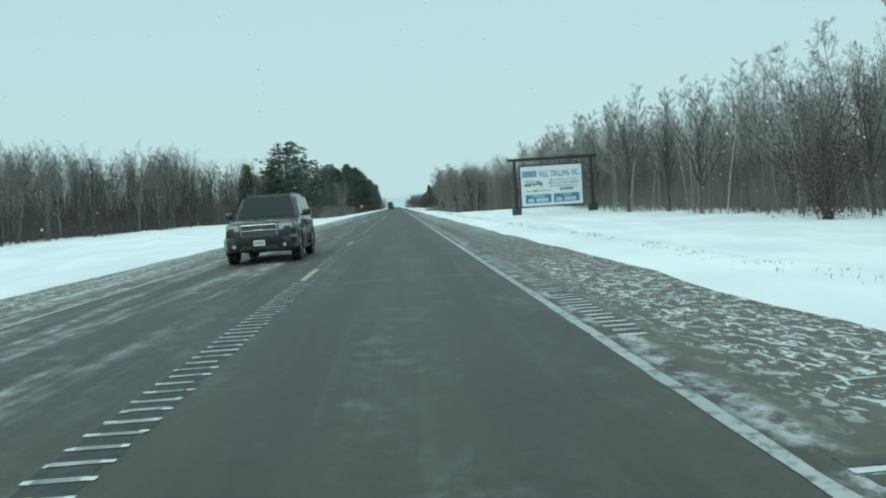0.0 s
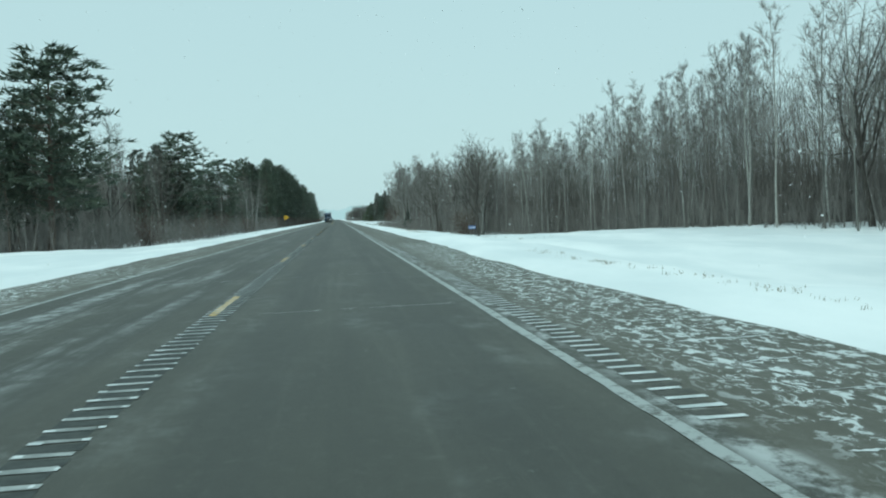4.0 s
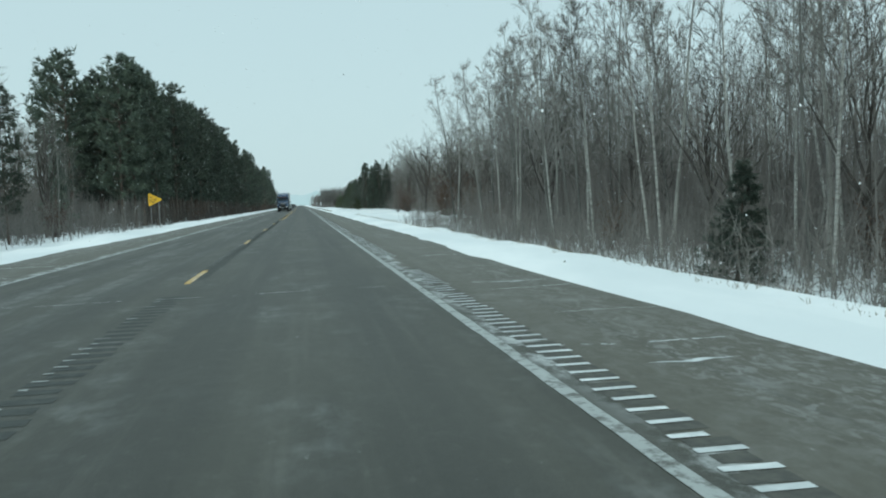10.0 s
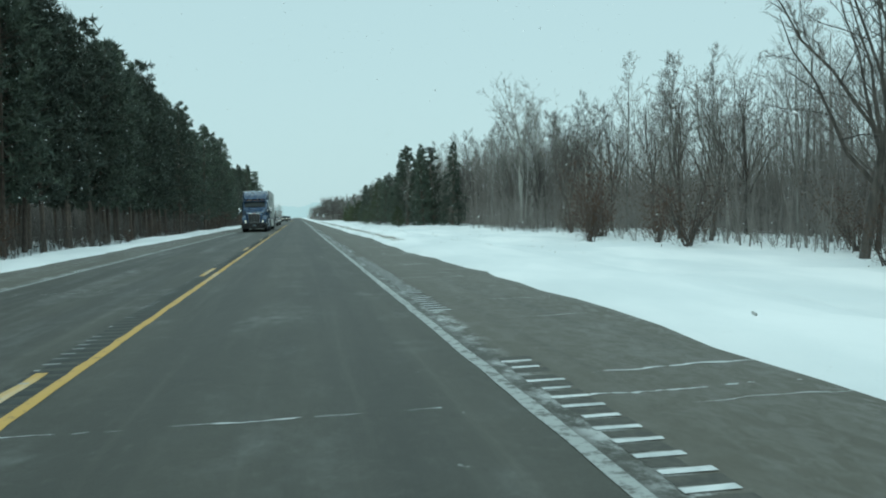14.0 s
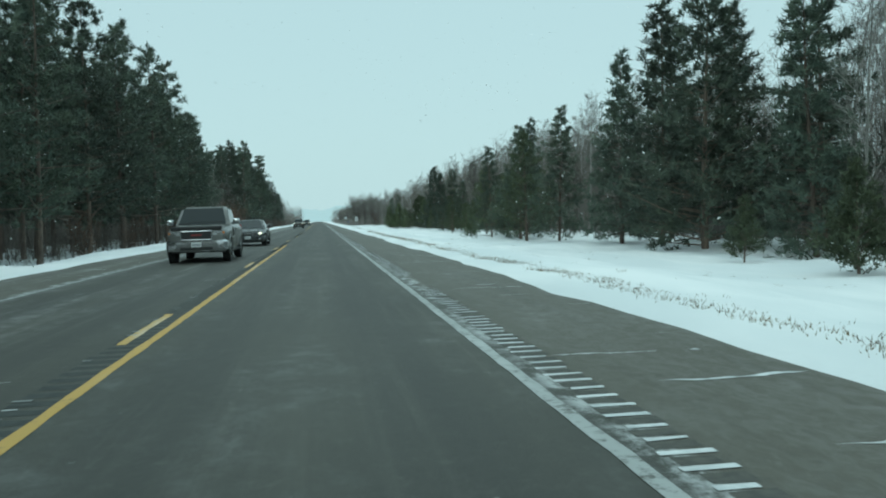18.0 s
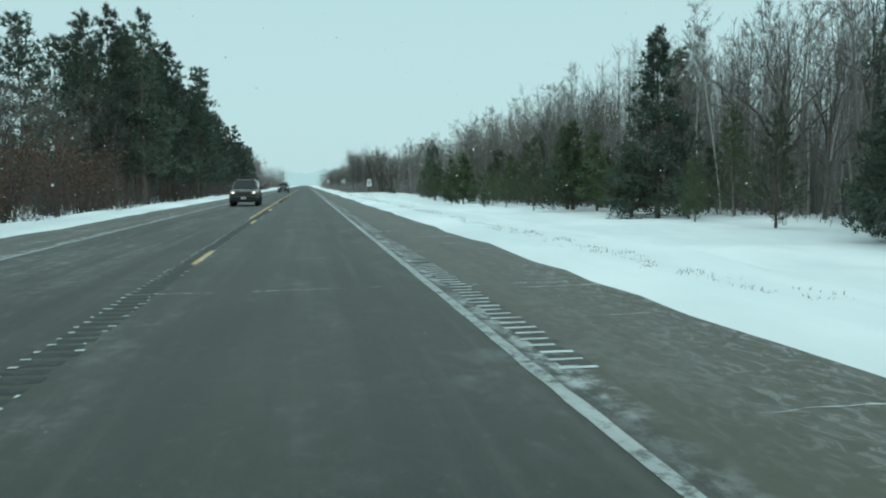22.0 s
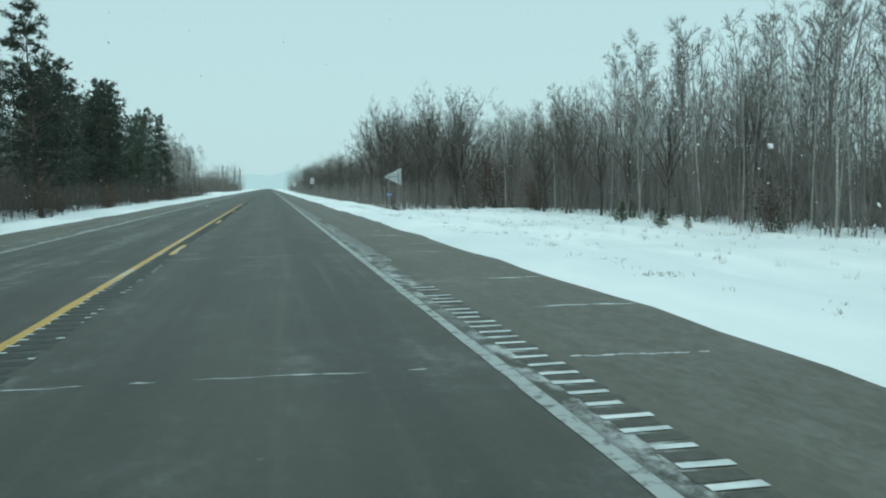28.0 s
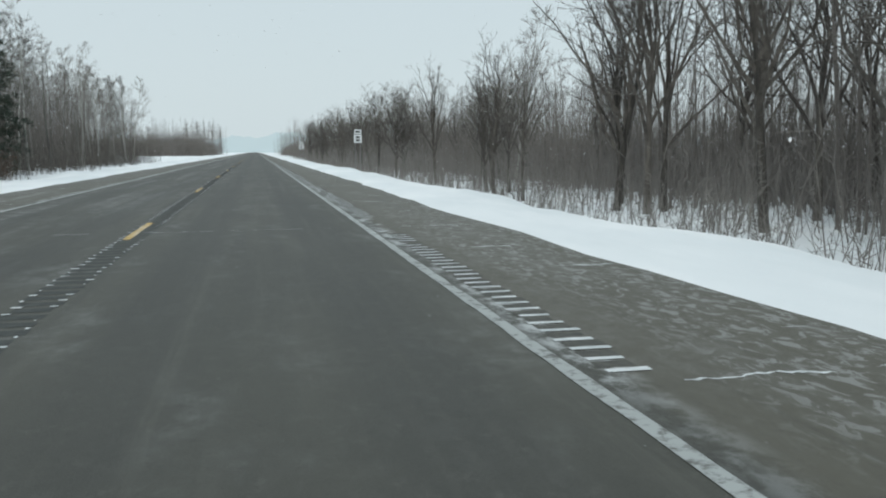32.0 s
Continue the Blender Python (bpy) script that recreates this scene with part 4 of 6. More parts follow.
# left side
rows("oak", -20, 92, -44, -31, 54, 7.8, 9.4, 31)
rows("oak", 92, 128, -44, -31, 22, 10.0, 12.5, 97)
rows("oak", 128, 172, -42, -29, 24, 11.5, 14, 98)
plant("pine", -19.0, 160, 15.5, 0, wide=1.9)
plant("spruce", -26.0, 160, 11.5, 1, wide=1.3)
plant("pine", -22.5, 167, 13, 1, wide=1.3)
rows("pine", 152, 182, -29, -20, 9, 8, 12, 121)
rows("pine", 212, 236, -27, -21, 7, 10, 14, 122)
plant("pine", -20.5, 222, 16.0, 2, wide=2.1)
plant("jack", -23.5, 219, 14, 2, wide=1.3)
rows("spruce", 180, 340, -28, -21, 14, 6, 10, 94)
rows("oak", 150, 345, -32, -20, 24, 9, 13, 33)
rows("aspen", 175, 325, -27, -17.5, 22, 10, 14, 34)
plant("pine", -20.5, 300, 12.0, 1, wide=1.1)
plant("pine", -20.0, 264, 15.0, 1, wide=1.8)
plant("pine", -22.5, 258, 12.5, 0, wide=1.3)
for x, y, h, v in ((-17.2, 281, 11.5, 0), (-17.5, 292, 11.8, 1), (-17.0, 296, 12.2, 2), (-17.8, 299, 12.4, 0), (-16.6, 272, 12.0, 1)):
    plant("slim_birch", x, y, h, v, wide=1.35)
rows("oak", 200, 345, -41, -33, 36, 10.5, 13, 131)
plant("pine", -18.6, 309, 11.5, 3)
rows("rust", 170, 345, -20, -15, 14, 2, 5, 36)
rows("pine", 347, 480, -19, -15.8, 46, 18.8, 22.2, 37)
rows("pine", 350, 490, -28, -19, 36, 19, 23, 38)
rows("jack", 478, 592, -21, -13.8, 40, 17.6, 22, 39)
rows("jack", 637, 690, -21, -14.2, 18, 18, 21.5, 47)
rows("pine", 490, 592, -27, -18, 24, 16, 20.5, 40)
rows("pine", 640, 760, -27, -18, 24, 18, 21, 48)
rows("oak", 592, 640, -24, -16, 10, 10, 13, 49)
rows("rust", 575, 632, -18, -14.8, 16, 3.5, 8, 50)
plant("aspen", -15.5, 589, 12, 1)
rows("jack", 690, 770, -20, -14.5, 14, 16, 19, 46)
rows("rust", 370, 740, -16.5, -13, 36, 1.5, 4, 41)
rows("oak", 560, 760, -30, -20, 20, 9, 13, 42)
rows("pine", 765, 862, -26, -16.5, 28, 12.5, 16.5, 43)
plant("spruce", -17.7, 864, 16, 2)
rows("rust", 740, 860, -18, -14, 12, 2, 4, 44)
rows("aspen", 868, 945, -26, -15.5, 44, 12, 15, 45)
plant("oak", -24, 800, 15, 1)


tagged(new("hardwood_stand", tri_mesh("hardwood_stand", *joined(*STAND), TWIG)), "bare hardwoods standing deep in the roadside woods", "woods", kind="stuff")


# ---- woods behind, and the undergrowth ----
def back_woods(name, spans, seed, label, mat=None):
    """The far rows of the woods: slim trunks, many twigs from the foot up, and coarser stems behind, joined."""
    rng = np.random.RandomState(seed)
    tubes, B, W, L, D = [], [], [], [], []
    for x0, x1, y0, y1, count, lo, hi in spans:
        for _ in range(count):
            x, y, h = x0 + (x1 - x0) * rng.rand(), y0 + (y1 - y0) * rng.rand(), lo + (hi - lo) * rng.rand()
            z = float(land(x, y))
            tr = bent((x, y, z - 0.3), (rng.normal() * 0.05, rng.normal() * 0.05, 1), h, 3, rng, 0.03, 0.05)
            tubes.append((tr, (0.045 + 0.05 * rng.rand()) * np.linspace(1.1, 0.1, 4)))
            m = 130
            t = 0.04 + 0.96 * rng.rand(m)
            u = t * 3
            k = np.minimum(u.astype(int), 2)
            p = tr[k] + (tr[k + 1] - tr[k]) * (u - k)[:, None]
            a = rng.rand(m) * 6.283
            p = p + np.stack([np.cos(a), np.sin(a), 0 * a], -1) * (rng.rand(m) * 1.0 * (1.3 - t))[:, None]
            a = a + rng.normal(size=m) * 0.7
            B.append(p), W.append(np.stack([np.cos(a), np.sin(a), 0.5 + 1.6 * rng.rand(m)], -1)), L.append(h * 0.11 * (1.25 - t) * (0.5 + 0.9 * rng.rand(m)) + 0.45)
            D.append(np.full(m, 0.0125))
        m = int((y1 - y0) * 90)
        out = np.sign(x0)
        near, deep = min(abs(x0), abs(x1)), max(abs(x0), abs(x1))
        deep_by = 4 + max(14, 0.8 * (deep - near)) * rng.rand(m)
        x = out * (near + deep_by)
        y = y0 + (y1 - y0) * rng.rand(m)
        B.append(np.stack([x, y, land(x, y) - 0.2], -1))
        W.append(np.stack([rng.normal(size=m) * 0.20, rng.normal(size=m) * 0.20, np.ones(m)], -1))
        L.append(lo * (0.40 + 0.62 * rng.rand(m)) * (0.55 + 0.45 * smooth_step(3, 12, deep_by))), D.append(0.018 + 0.05 * rng.rand(m))
    V, F = joined(tube_arrays(tubes, 3), blades(np.concatenate(B), np.concatenate(W), np.concatenate(L), np.concatenate(D), rng))
    tagged(new(name, tri_mesh(name, V, F, mat or WOODS)), label, "woods", kind="stuff")


back_woods("far_woods", [(33, 48, 10, 92, 400, 9.4, 12.2), (33, 48, 92, 150, 240, 10, 13.5), (30, 44, 150, 195, 260, 9.5, 12.5), (25, 42, 195, 240, 260, 9, 12), (22, 42, 240, 270, 170, 8.5, 11), (21, 42, 270, 338, 340, 10, 13.5), (26, 42, 335, 440, 430, 8, 10.5), (26, 42, 440, 510, 300, 9, 12.5), (27, 42, 510, 700, 1250, 10, 13.5), (26, 44, 700, 740, 150, 9, 12), (25, 42, 740, 800, 300, 8, 11), (20, 44, 796, 840, 170, 9, 12), (20, 44, 840, 1010, 620, 7.5, 10), (12, 70, 1010, 1300, 420, 9, 12.5)], 51, "dense bare grey-brown woods behind the road edge")
back_woods("far_woods", [(-58, -35, -40, 100, 640, 6.0, 7.8), (-58, -33, 100, 165, 320, 8.0, 11.0)], 53, "dense dark hardwoods behind the snowy verge", BARK)
back_woods("far_woods", [(-42, -22, 150, 350, 760, 9, 12.5), (-40, -25, 350, 760, 400, 11, 15), (-36, -20, 760, 865, 260, 9, 13), (-34, -18, 865, 950, 300, 9.5, 13.5), (-80, -14, 1130, 1300, 420, 12, 16)], 52, "dense bare grey-brown woods behind the pines")


def undergrowth(name, spans, seed, mat, label, tall=1.0):
    """Thin upright stems and side twigs at the wood's edge."""
    rng = np.random.RandomState(seed)
    B, W, L, D, B2, W2, L2 = [], [], [], [], [], [], []
    for x0, x1, y0, y1, count, lo, hi in spans:
        x, y = x0 + (x1 - x0) * rng.rand(count), y0 + (y1 - y0) * rng.rand(count)
        h = lo + (hi - lo) * rng.rand(count) ** 1.5
        p = np.stack([x, y, land(x, y) - 0.1], -1)
        w = np.stack([rng.normal(size=count) * 0.16, rng.normal(size=count) * 0.16, np.ones(count)], -1)
        B.append(p), W.append(w), L.append(h), D.append(0.006 + 0.004 * h)
        for _ in range(11):
            u = 0.10 + 0.7 * rng.rand(count)
            B2.append(p + w * (h * u)[:, None]), W2.append(w + rng.normal(size=(count, 3)) * 0.7), L2.append(h * (0.2 + 0.3 * rng.rand(count)))
    V, F = joined(blades(np.concatenate(B), np.concatenate(W), np.concatenate(L), np.concatenate(D) * 1.3, rng), blades(np.concatenate(B2), np.concatenate(W2), np.concatenate(L2), 0.011, rng))
    tagged(new(name, tri_mesh(name, V, F, mat)), label, "undergrowth", kind="stuff")


undergrowth("undergrowth", [(29, 42, 10, 150, 3200, 1, 5), (28, 37, 150, 192, 1500, 0.8, 5), (23, 33, 190, 212, 1000, 0.8, 5), (19, 31, 210, 235, 1200, 0.8, 5.5), (17.5, 31, 232, 337, 4200, 0.8, 6), (12.6, 18, 236, 337, 1700, 0.5, 3), (21, 36, 335, 440, 3200, 0.8, 5), (25, 42, 440, 700, 4600, 0.8, 5), (24, 38, 700, 790, 2600, 0.8, 5), (10.8, 15, 792, 1000, 1900, 0.3, 2.2), (14, 30, 786, 1010, 5600, 0.6, 4.5)], 61, TWIG, "tangled bare brush along the wood's edge")
undergrowth("undergrowth", [(-48, -30, -30, 150, 3600, 1, 5), (-24, -13.5, 345, 740, 5600, 0.4, 4), (-24, -14, 740, 950, 3400, 0.6, 4)], 63, BARK, "dark tangled brush below the roadside trees")
undergrowth("undergrowth", [(-30, -15, 150, 345, 5500, 0.8, 4.5)], 62, TWIG, "tangled bare brush along the oak woods")


def weeds(name, spans, seed, label):
    rng = np.random.RandomState(seed)
    B, W, L, D = [], [], [], []
    for x0, x1, y0, y1, count, lo, hi in spans:
        cx, cy = x0 + (x1 - x0) * rng.rand(count), y0 + (y1 - y0) * rng.rand(count)
        for _ in range(7):
            x, y = cx + rng.normal(size=count) * 0.07, cy + rng.normal(size=count) * 0.10
            B.append(np.stack([x, y, land(x, y) - 0.02], -1))
            W.append(np.stack([rng.normal(size=count) * 0.4, rng.normal(size=count) * 0.4, np.ones(count)], -1))
            L.append(0.6 * (lo + (hi - lo) * rng.rand(count))), D.append(np.full(count, 0.006))
    V, F = spikes(np.concatenate(B), np.concatenate(W), np.concatenate(L), np.concatenate(D))
    tagged(new(name, tri_mesh(name, V, F, DRY_GRASS)), label, "dry grass", kind="stuff")


weeds("dry_grass", [(7.1, 7.7, -10, 120, 420, 0.05, 0.16), (7.15, 7.8, 150, 330, 900, 0.05, 0.17), (6.45, 6.95, 385, 530, 2300, 0.04, 0.14), (7, 15, 380, 530, 320, 0.03, 0.12), (7.1, 7.6, 530, 600, 160, 0.03, 0.12), (8, 17, 380, 450, 160, 0.04, 0.12), (6.9, 7.6, 560, 760, 500, 0.04, 0.14), (13, 24, 690, 790, 300, 0.1, 0.5), (13, 17, 150, 335, 260, 0.1, 0.5), (-13, -10, 480, 760, 320, 0.08, 0.3), (9, 15, 786, 900, 260, 0.1, 0.45)], 71, "dry straw-coloured grass tips poking through snow")


def snowfall(count, seed):
    """Loose flakes in the air over the road and its verges."""
    rng = np.random.RandomState(seed)
    p = np.stack([rng.uniform(-24, 26, count), rng.uniform(-5, 900, count), rng.uniform(0.4, 15, count)], -1)
    p = p[np.hypot(p[:, 0] - 2.0, p[:, 2] - 1.3) > 3.0]
    n = len(p)
    size = (0.012 + 0.024 * rng.rand(n) ** 2)[:, None]
    u = rng.normal(size=(n, 3))
    u /= np.linalg.norm(u, axis=1)[:, None]
    v = np.cross(u, rng.normal(size=(n, 3)))
    v /= np.linalg.norm(v, axis=1)[:, None]
    w = np.cross(u, v)
    V = np.stack([p + u * size, p + v * size * 0.8, p - u * size, p - v * size * 0.8, p + w * size * 0.5], 1).reshape(-1, 3)
    o = np.arange(n)[:, None] * 5
    F = np.stack([o + (0, 1, 4), o + (1, 2, 4), o + (2, 3, 4), o + (3, 0, 4)], 1).reshape(-1, 3)
    tagged(new("snowflakes", tri_mesh("snowflakes", V, F, FLAKE)), "loose white snowflakes falling over the road", "snowfall", kind="stuff")


snowfall(60000, 88)


# ---- signs ----
def words(text, size, mat, parent, m, squeeze=1.0, shear=0.0, align="LEFT"):
    """A line of lettering in the built-in font as a flat mesh part, readable from -y."""
    cu = bpy.data.curves.new("lettering", "FONT")
    cu.body, cu.size, cu.shear, cu.align_x, cu.extrude, cu.offset = text, size, shear, align, 0.002, size * 0.012
    tmp = bpy.data.objects.new("lettering", cu)
    scene.collection.objects.link(tmp)
    me = bpy.data.meshes.new_from_object(tmp.evaluated_get(bpy.context.evaluated_depsgraph_get()))
    bpy.data.objects.remove(tmp)
    me.materials.clear()
    me.materials.append(mat)
    ob = part("lettering", me, parent=parent)
    ob.matrix_local = m @ Matrix.Diagonal((squeeze, 1, 1, 1))
    return ob


def plate(pts, y, depth, mat, name, parent, label=""):
    """A flat sheet with the outline given as (x, z), its face at y."""
    bm = bmesh.new()
    front = [bm.verts.new((x, y, z)) for x, z in pts]
    back = [bm.verts.new((x, y + depth, z)) for x, z in pts]
    bm.faces.new(front)
    bm.faces.new(back[::-1])
    for i in range(len(pts)):
        j = (i + 1) % len(pts)
        bm.faces.new((front[i], back[i], back[j], front[j]))
    return part(name, bm, mat, parent, label)


def rect(x0, x1, z0, z1):
    return [(x0, z0), (x1, z0), (x1, z1), (x0, z1)]


def billboard():
    b = thing("billboard", "white advertising board hung in a dark timber frame on stone bases", "billboard")
    W, B, T = 8.4, 1.55, 6.95  # panel width, bottom and top over the base
    for x in (-0.75, 9.75):
        part("post", box((x - 0.19, -0.19, 1.0), (x + 0.19, 0.19, 7.75), 0.03), TIMBER, b)
        part("post_base", box((x - 0.6, -0.5, -0.5), (x + 0.6, 0.5, 1.5), 0.05, 0.97), STONE, b, "dark stone-faced post base")
    part("top_beam", box((-1.65, -0.22, 7.72), (10.6, 0.22, 8.12), 0.05), TIMBER, b)
    panel = plate(rect(0, W, B, T), -0.06, 0.12, SIGN_WHITE, "panel", b, "white sign panel with blue lettering")
    for x0, x1, z0, z1 in ((-0.14, 0, B - 0.14, T + 0.14), (W, W + 0.14, B - 0.14, T + 0.14), (0, W, B - 0.14, B), (0, W, T, T + 0.14)):
        part("frame_rail", box((x0, -0.10, z0), (x1, 0.10, z1), 0.01), TIMBER, b)
    for x in (0.45, 2.9, 5.4, 7.75):
        lamp = part("hanging_lamp", box((x - 0.13, -0.45, 7.05), (x + 0.13, -0.20, 7.45), 0.05, 0.6), BLACK_TRIM, b)
        part("lamp_stem", box((x - 0.025, -0.34, 7.45), (x + 0.025, -0.29, 7.78)), BLACK_TRIM, lamp)
    H = T - B

    def spot(u, v, up=0.0):
        return pose(u * W, -0.070 - up, T - v * H, 90, 0, 0)

    def bar(u0, u1, v0, v1, mat, name="print_block", y=-0.066, depth=0.006):
        return plate(rect(u0 * W, u1 * W, T - v1 * H, T - v0 * H), y, depth, mat, name, panel)

    # the owner's name as plain bars, then the trade in letters
    for k in range(6):
        bar(0.030 + 0.040 * k, 0.062 + 0.040 * k, 0.115, 0.275, SIGN_BLUE, "name_bar")
    for text, u, width in (("WELL", 0.295, 0.165), ("DRILLING", 0.490, 0.310), ("INC", 0.835, 0.115)):
        o = words(text, 1.16, SIGN_BLUE, panel, spot(u, 0.275))
        span_x = max(v.co.x for v in o.data.vertices)
        o.matrix_local = spot(u, 0.275) @ Matrix.Diagonal((width * W / span_x, 1, 1, 1))
    for k, text in enumerate(("FARM • HOME • CABIN • GOLF COURSE", "COMMERCIAL • GEO-THERMAL • PUMP REPAIR", "YEAR-ROUND DRILLING • IRRIGATION")):
        words(text, 0.36, SIGN_GREY, panel, spot(0.69, 0.395 + 0.075 * k), 0.60, align="CENTER")
    # drilling rig drawn in plain shapes
    bar(0.045, 0.27, 0.44, 0.475, SIGN_GREY, "rig_drawing")
    bar(0.035, 0.24, 0.345, 0.375, SIGN_PALE, "rig_drawing", -0.068)
    bar(0.075, 0.26, 0.385, 0.44, SIGN_PALE, "rig_drawing", -0.067)
    plate([(0.26 * W, T - 0.475 * H), (0.355 * W, T - 0.475 * H), (0.355 * W, T - 0.425 * H), (0.315 * W, T - 0.41 * H), (0.295 * W, T - 0.365 * H), (0.26 * W, T - 0.365 * H)], -0.067, 0.006, SIGN_GREY, "rig_drawing", panel)
    for u in (0.075, 0.11, 0.145, 0.215, 0.325):
        plate([(u * W + 0.15 * math.cos(a), T - 0.485 * H + 0.15 * math.sin(a)) for a in np.arange(12) * 0.5236], -0.070, 0.006, SIGN_GREY, "rig_drawing", panel)
    words("\"Where", 0.34, SIGN_GREY, panel, spot(0.080, 0.645), 0.62, 0.25)
    bar(0.185, 0.265, 0.598, 0.642, SIGN_GREY, "name_bar")
    words("Goes, Water Flows\"", 0.34, SIGN_GREY, panel, spot(0.275, 0.645), 0.62, 0.25)
    plate([(0.655 * W + 0.22 * math.cos(a), T - 0.605 * H + 0.22 * math.sin(a)) for a in np.arange(20) * 0.31416], -0.066, 0.006, SIGN_GREY, "logo_disc", panel)
    bar(0.69, 0.85, 0.575, 0.63, SIGN_GREY, "name_bar")
    for u0, u1, text in ((0.065, 0.485, "PARK RAPIDS"), (0.525, 0.945, "TOLL FREE")):
        bar(u0, u1, 0.715, 0.925, SIGN_BLUE, "blue_box")
        words(text, 0.36, SIGN_WHITE, panel, spot((u0 + u1) / 2, 0.78, 0.006), 0.8, align="CENTER")
        for k in range(10):
            if k not in (3,):
                bar(u0 + 0.045 + 0.033 * k, u0 + 0.066 + 0.033 * k, 0.81, 0.90, SIGN_WHITE, "number_bar", -0.072)
    b.matrix_world = pose(18.75, 114, -1.42, 0, 0, 0)


def pennant(x, y, z, back, label):
    """A no-passing pennant on two posts. back: seen from behind, tip to the left."""
    p = thing("pennant_sign", label, "road sign")
    s = -1 if back else 1
    pts = [(0, 0.0), (0.10, -0.02), (1.20, 0.53), (1.27, 0.60), (1.20, 0.67), (0.10, 1.22), (0, 1.20)]
    pts = [(s * a, b) for a, b in pts]
    sheet = plate(pts if not back else pts[::-1], -0.004 if not back else 0.05, 0.004, ALU if back else SIGN_YELLOW, "sign_plate", p)
    for a in (0.2, 0.95):
        part("post", box((s * a - 0.032, 0.0, -3.6), (s * a + 0.032, 0.045, 1.0 - 0.45 * a)), GALV, p)
    if back:
        part("cross_brace", box((s * 1.10 - 0.02, -0.03, 0.57), (s * 0.15 + 0.02, 0.0, 0.63)) if s > 0 else box((-1.10, -0.03, 0.57), (-0.15, 0.0, 0.63)), GALV, p)
    else:
        for k, text in enumerate(("NO", "PASSING", "ZONE")):
            words(text, 0.22, SIGN_BLACK, sheet, pose(0.08, -0.010, 0.78 - 0.25 * k, 90, 0, 0), 0.85)
    p.matrix_world = pose(x, y, z)


def route_sign(x, y, top, read, label):
    """A small plate over a route shield on two thin posts."""
    p = thing("route_sign", label, "road sign")
    a = plate(rect(-0.31, 0.31, -0.36, 0.0), 0, 0.004, SIGN_ROUTE, "small_plate", p)
    c = plate([(-0.34, -1.12), (0.34, -1.12), (0.34, -0.42), (-0.34, -0.42)], 0, 0.004, SIGN_ROUTE, "route_plate", p)
    for px in (-0.24, 0.24):
        part("post", box((px - 0.025, 0.005, -4.6), (px + 0.025, 0.05, -0.02)), GALV, p)
    if read:
        words("JCT", 0.30, SIGN_BLACK, a, pose(0, -0.004, -0.29, 90, 0, 0), 0.9, align="CENTER")
        plate(rect(-0.30, 0.30, -0.56, -0.46), -0.004, 0.003, SIGN_BLACK, "plate_band", c)
        words("18", 0.46, SIGN_BLACK, c, pose(0, -0.004, -0.98, 90, 0, 0), 0.9, align="CENTER")
    else:
        for z0, z1 in ((-0.74, -0.56), (-1.00, -0.82)):
            plate(rect(-0.16, 0.16, z0, z1), -0.004, 0.003, SIGN_BLACK, "print_bar", c)
        plate(rect(-0.22, 0.22, -0.25, -0.11), -0.004, 0.003, SIGN_BLACK, "print_bar", a)
    p.matrix_world = pose(x, y, top)


def address_marker(x, y, top):
    p = thing("address_marker", "small blue roadside marker plate on a dark post", "marker post")
    g = float(land(x, y))
    part("post", box((-0.025, -0.02, g - top - 0.3), (0.025, 0.02, 0.0), 0.004), BLACK_TRIM, p)
    sheet = part("marker_plate", box((-0.50, -0.045, -0.22), (0.02, -0.021, 0.02), 0.004), MARKER_BLUE, p)
    for k in range(5):
        plate(rect(-0.45 + 0.09 * k, -0.40 + 0.09 * k, -0.17, -0.04), -0.050, 0.003, SIGN_ROUTE, "number_bar", sheet)
    p.matrix_world = pose(x, y, top)


billboard()
pennant(-12.70, 330.8, 1.75, False, "yellow triangular no-passing pennant on two posts by pines")
pennant(11.85, 763.0, 1.40, True, "bare aluminium back of a triangular pennant on two posts")
route_sign(12.1, 686.0, 2.08, True, "white junction and route number plates on two posts in snow")
route_sign(10.4, 868.0, 3.1, False, "white route number plates on two posts in snow")
route_sign(8.6, 925.0, 2.7, False, "small white roadside plate on two posts in snow")
address_marker(11.6, 155.9, 0.33)
address_marker(13.1, 777.0, 0.62)


def pedestal():
    """A pale cable pedestal with a thin red and white marker rod beside it."""
    x, y = -23.4, 141.5
    p = thing("cable_pedestal", "small pale cable pedestal by the woods edge in snow", "utility box")
    part("case", box((-0.13, -0.10, -0.2), (0.13, 0.10, 0.72), 0.02), SIGN_ROUTE, p)
    part("cap", box((-0.15, -0.12, 0.70), (0.15, 0.12, 0.80), 0.03), SIGN_ROUTE, p)
    p.matrix_world = pose(x, y, float(land(x, y)))
    r = thing("marker_rod", "thin red marker rod with a white tip in snow", "marker post")
    part("rod", box((-0.03, -0.03, -0.2), (0.03, 0.03, 1.30), 0.008), RED, r)
    part("tip", box((-0.032, -0.032, 1.30), (0.032, 0.032, 1.65), 0.008), SIGN_ROUTE, r)
    r.matrix_world = pose(x + 0.55, y + 0.3, float(land(x + 0.55, y + 0.3)))


pedestal()
rock = bmesh.new()
bmesh.ops.create_icosphere(rock, subdivisions=3, radius=0.34)
for v in rock.verts:
    n3 = noise.noise(v.co * 3.0)
    v.co = Vector((v.co.x * 1.0, v.co.y * 0.8, v.co.z * 0.55)) * (1 + 0.25 * n3)
rk = part("culvert_end", rock, STONE)
tagged(rk, "dark rusted culvert end poking out of snow", "culvert")
rk.matrix_world = pose(13.45, 777.3, float(land(13.45, 777.3)) + 0.08)


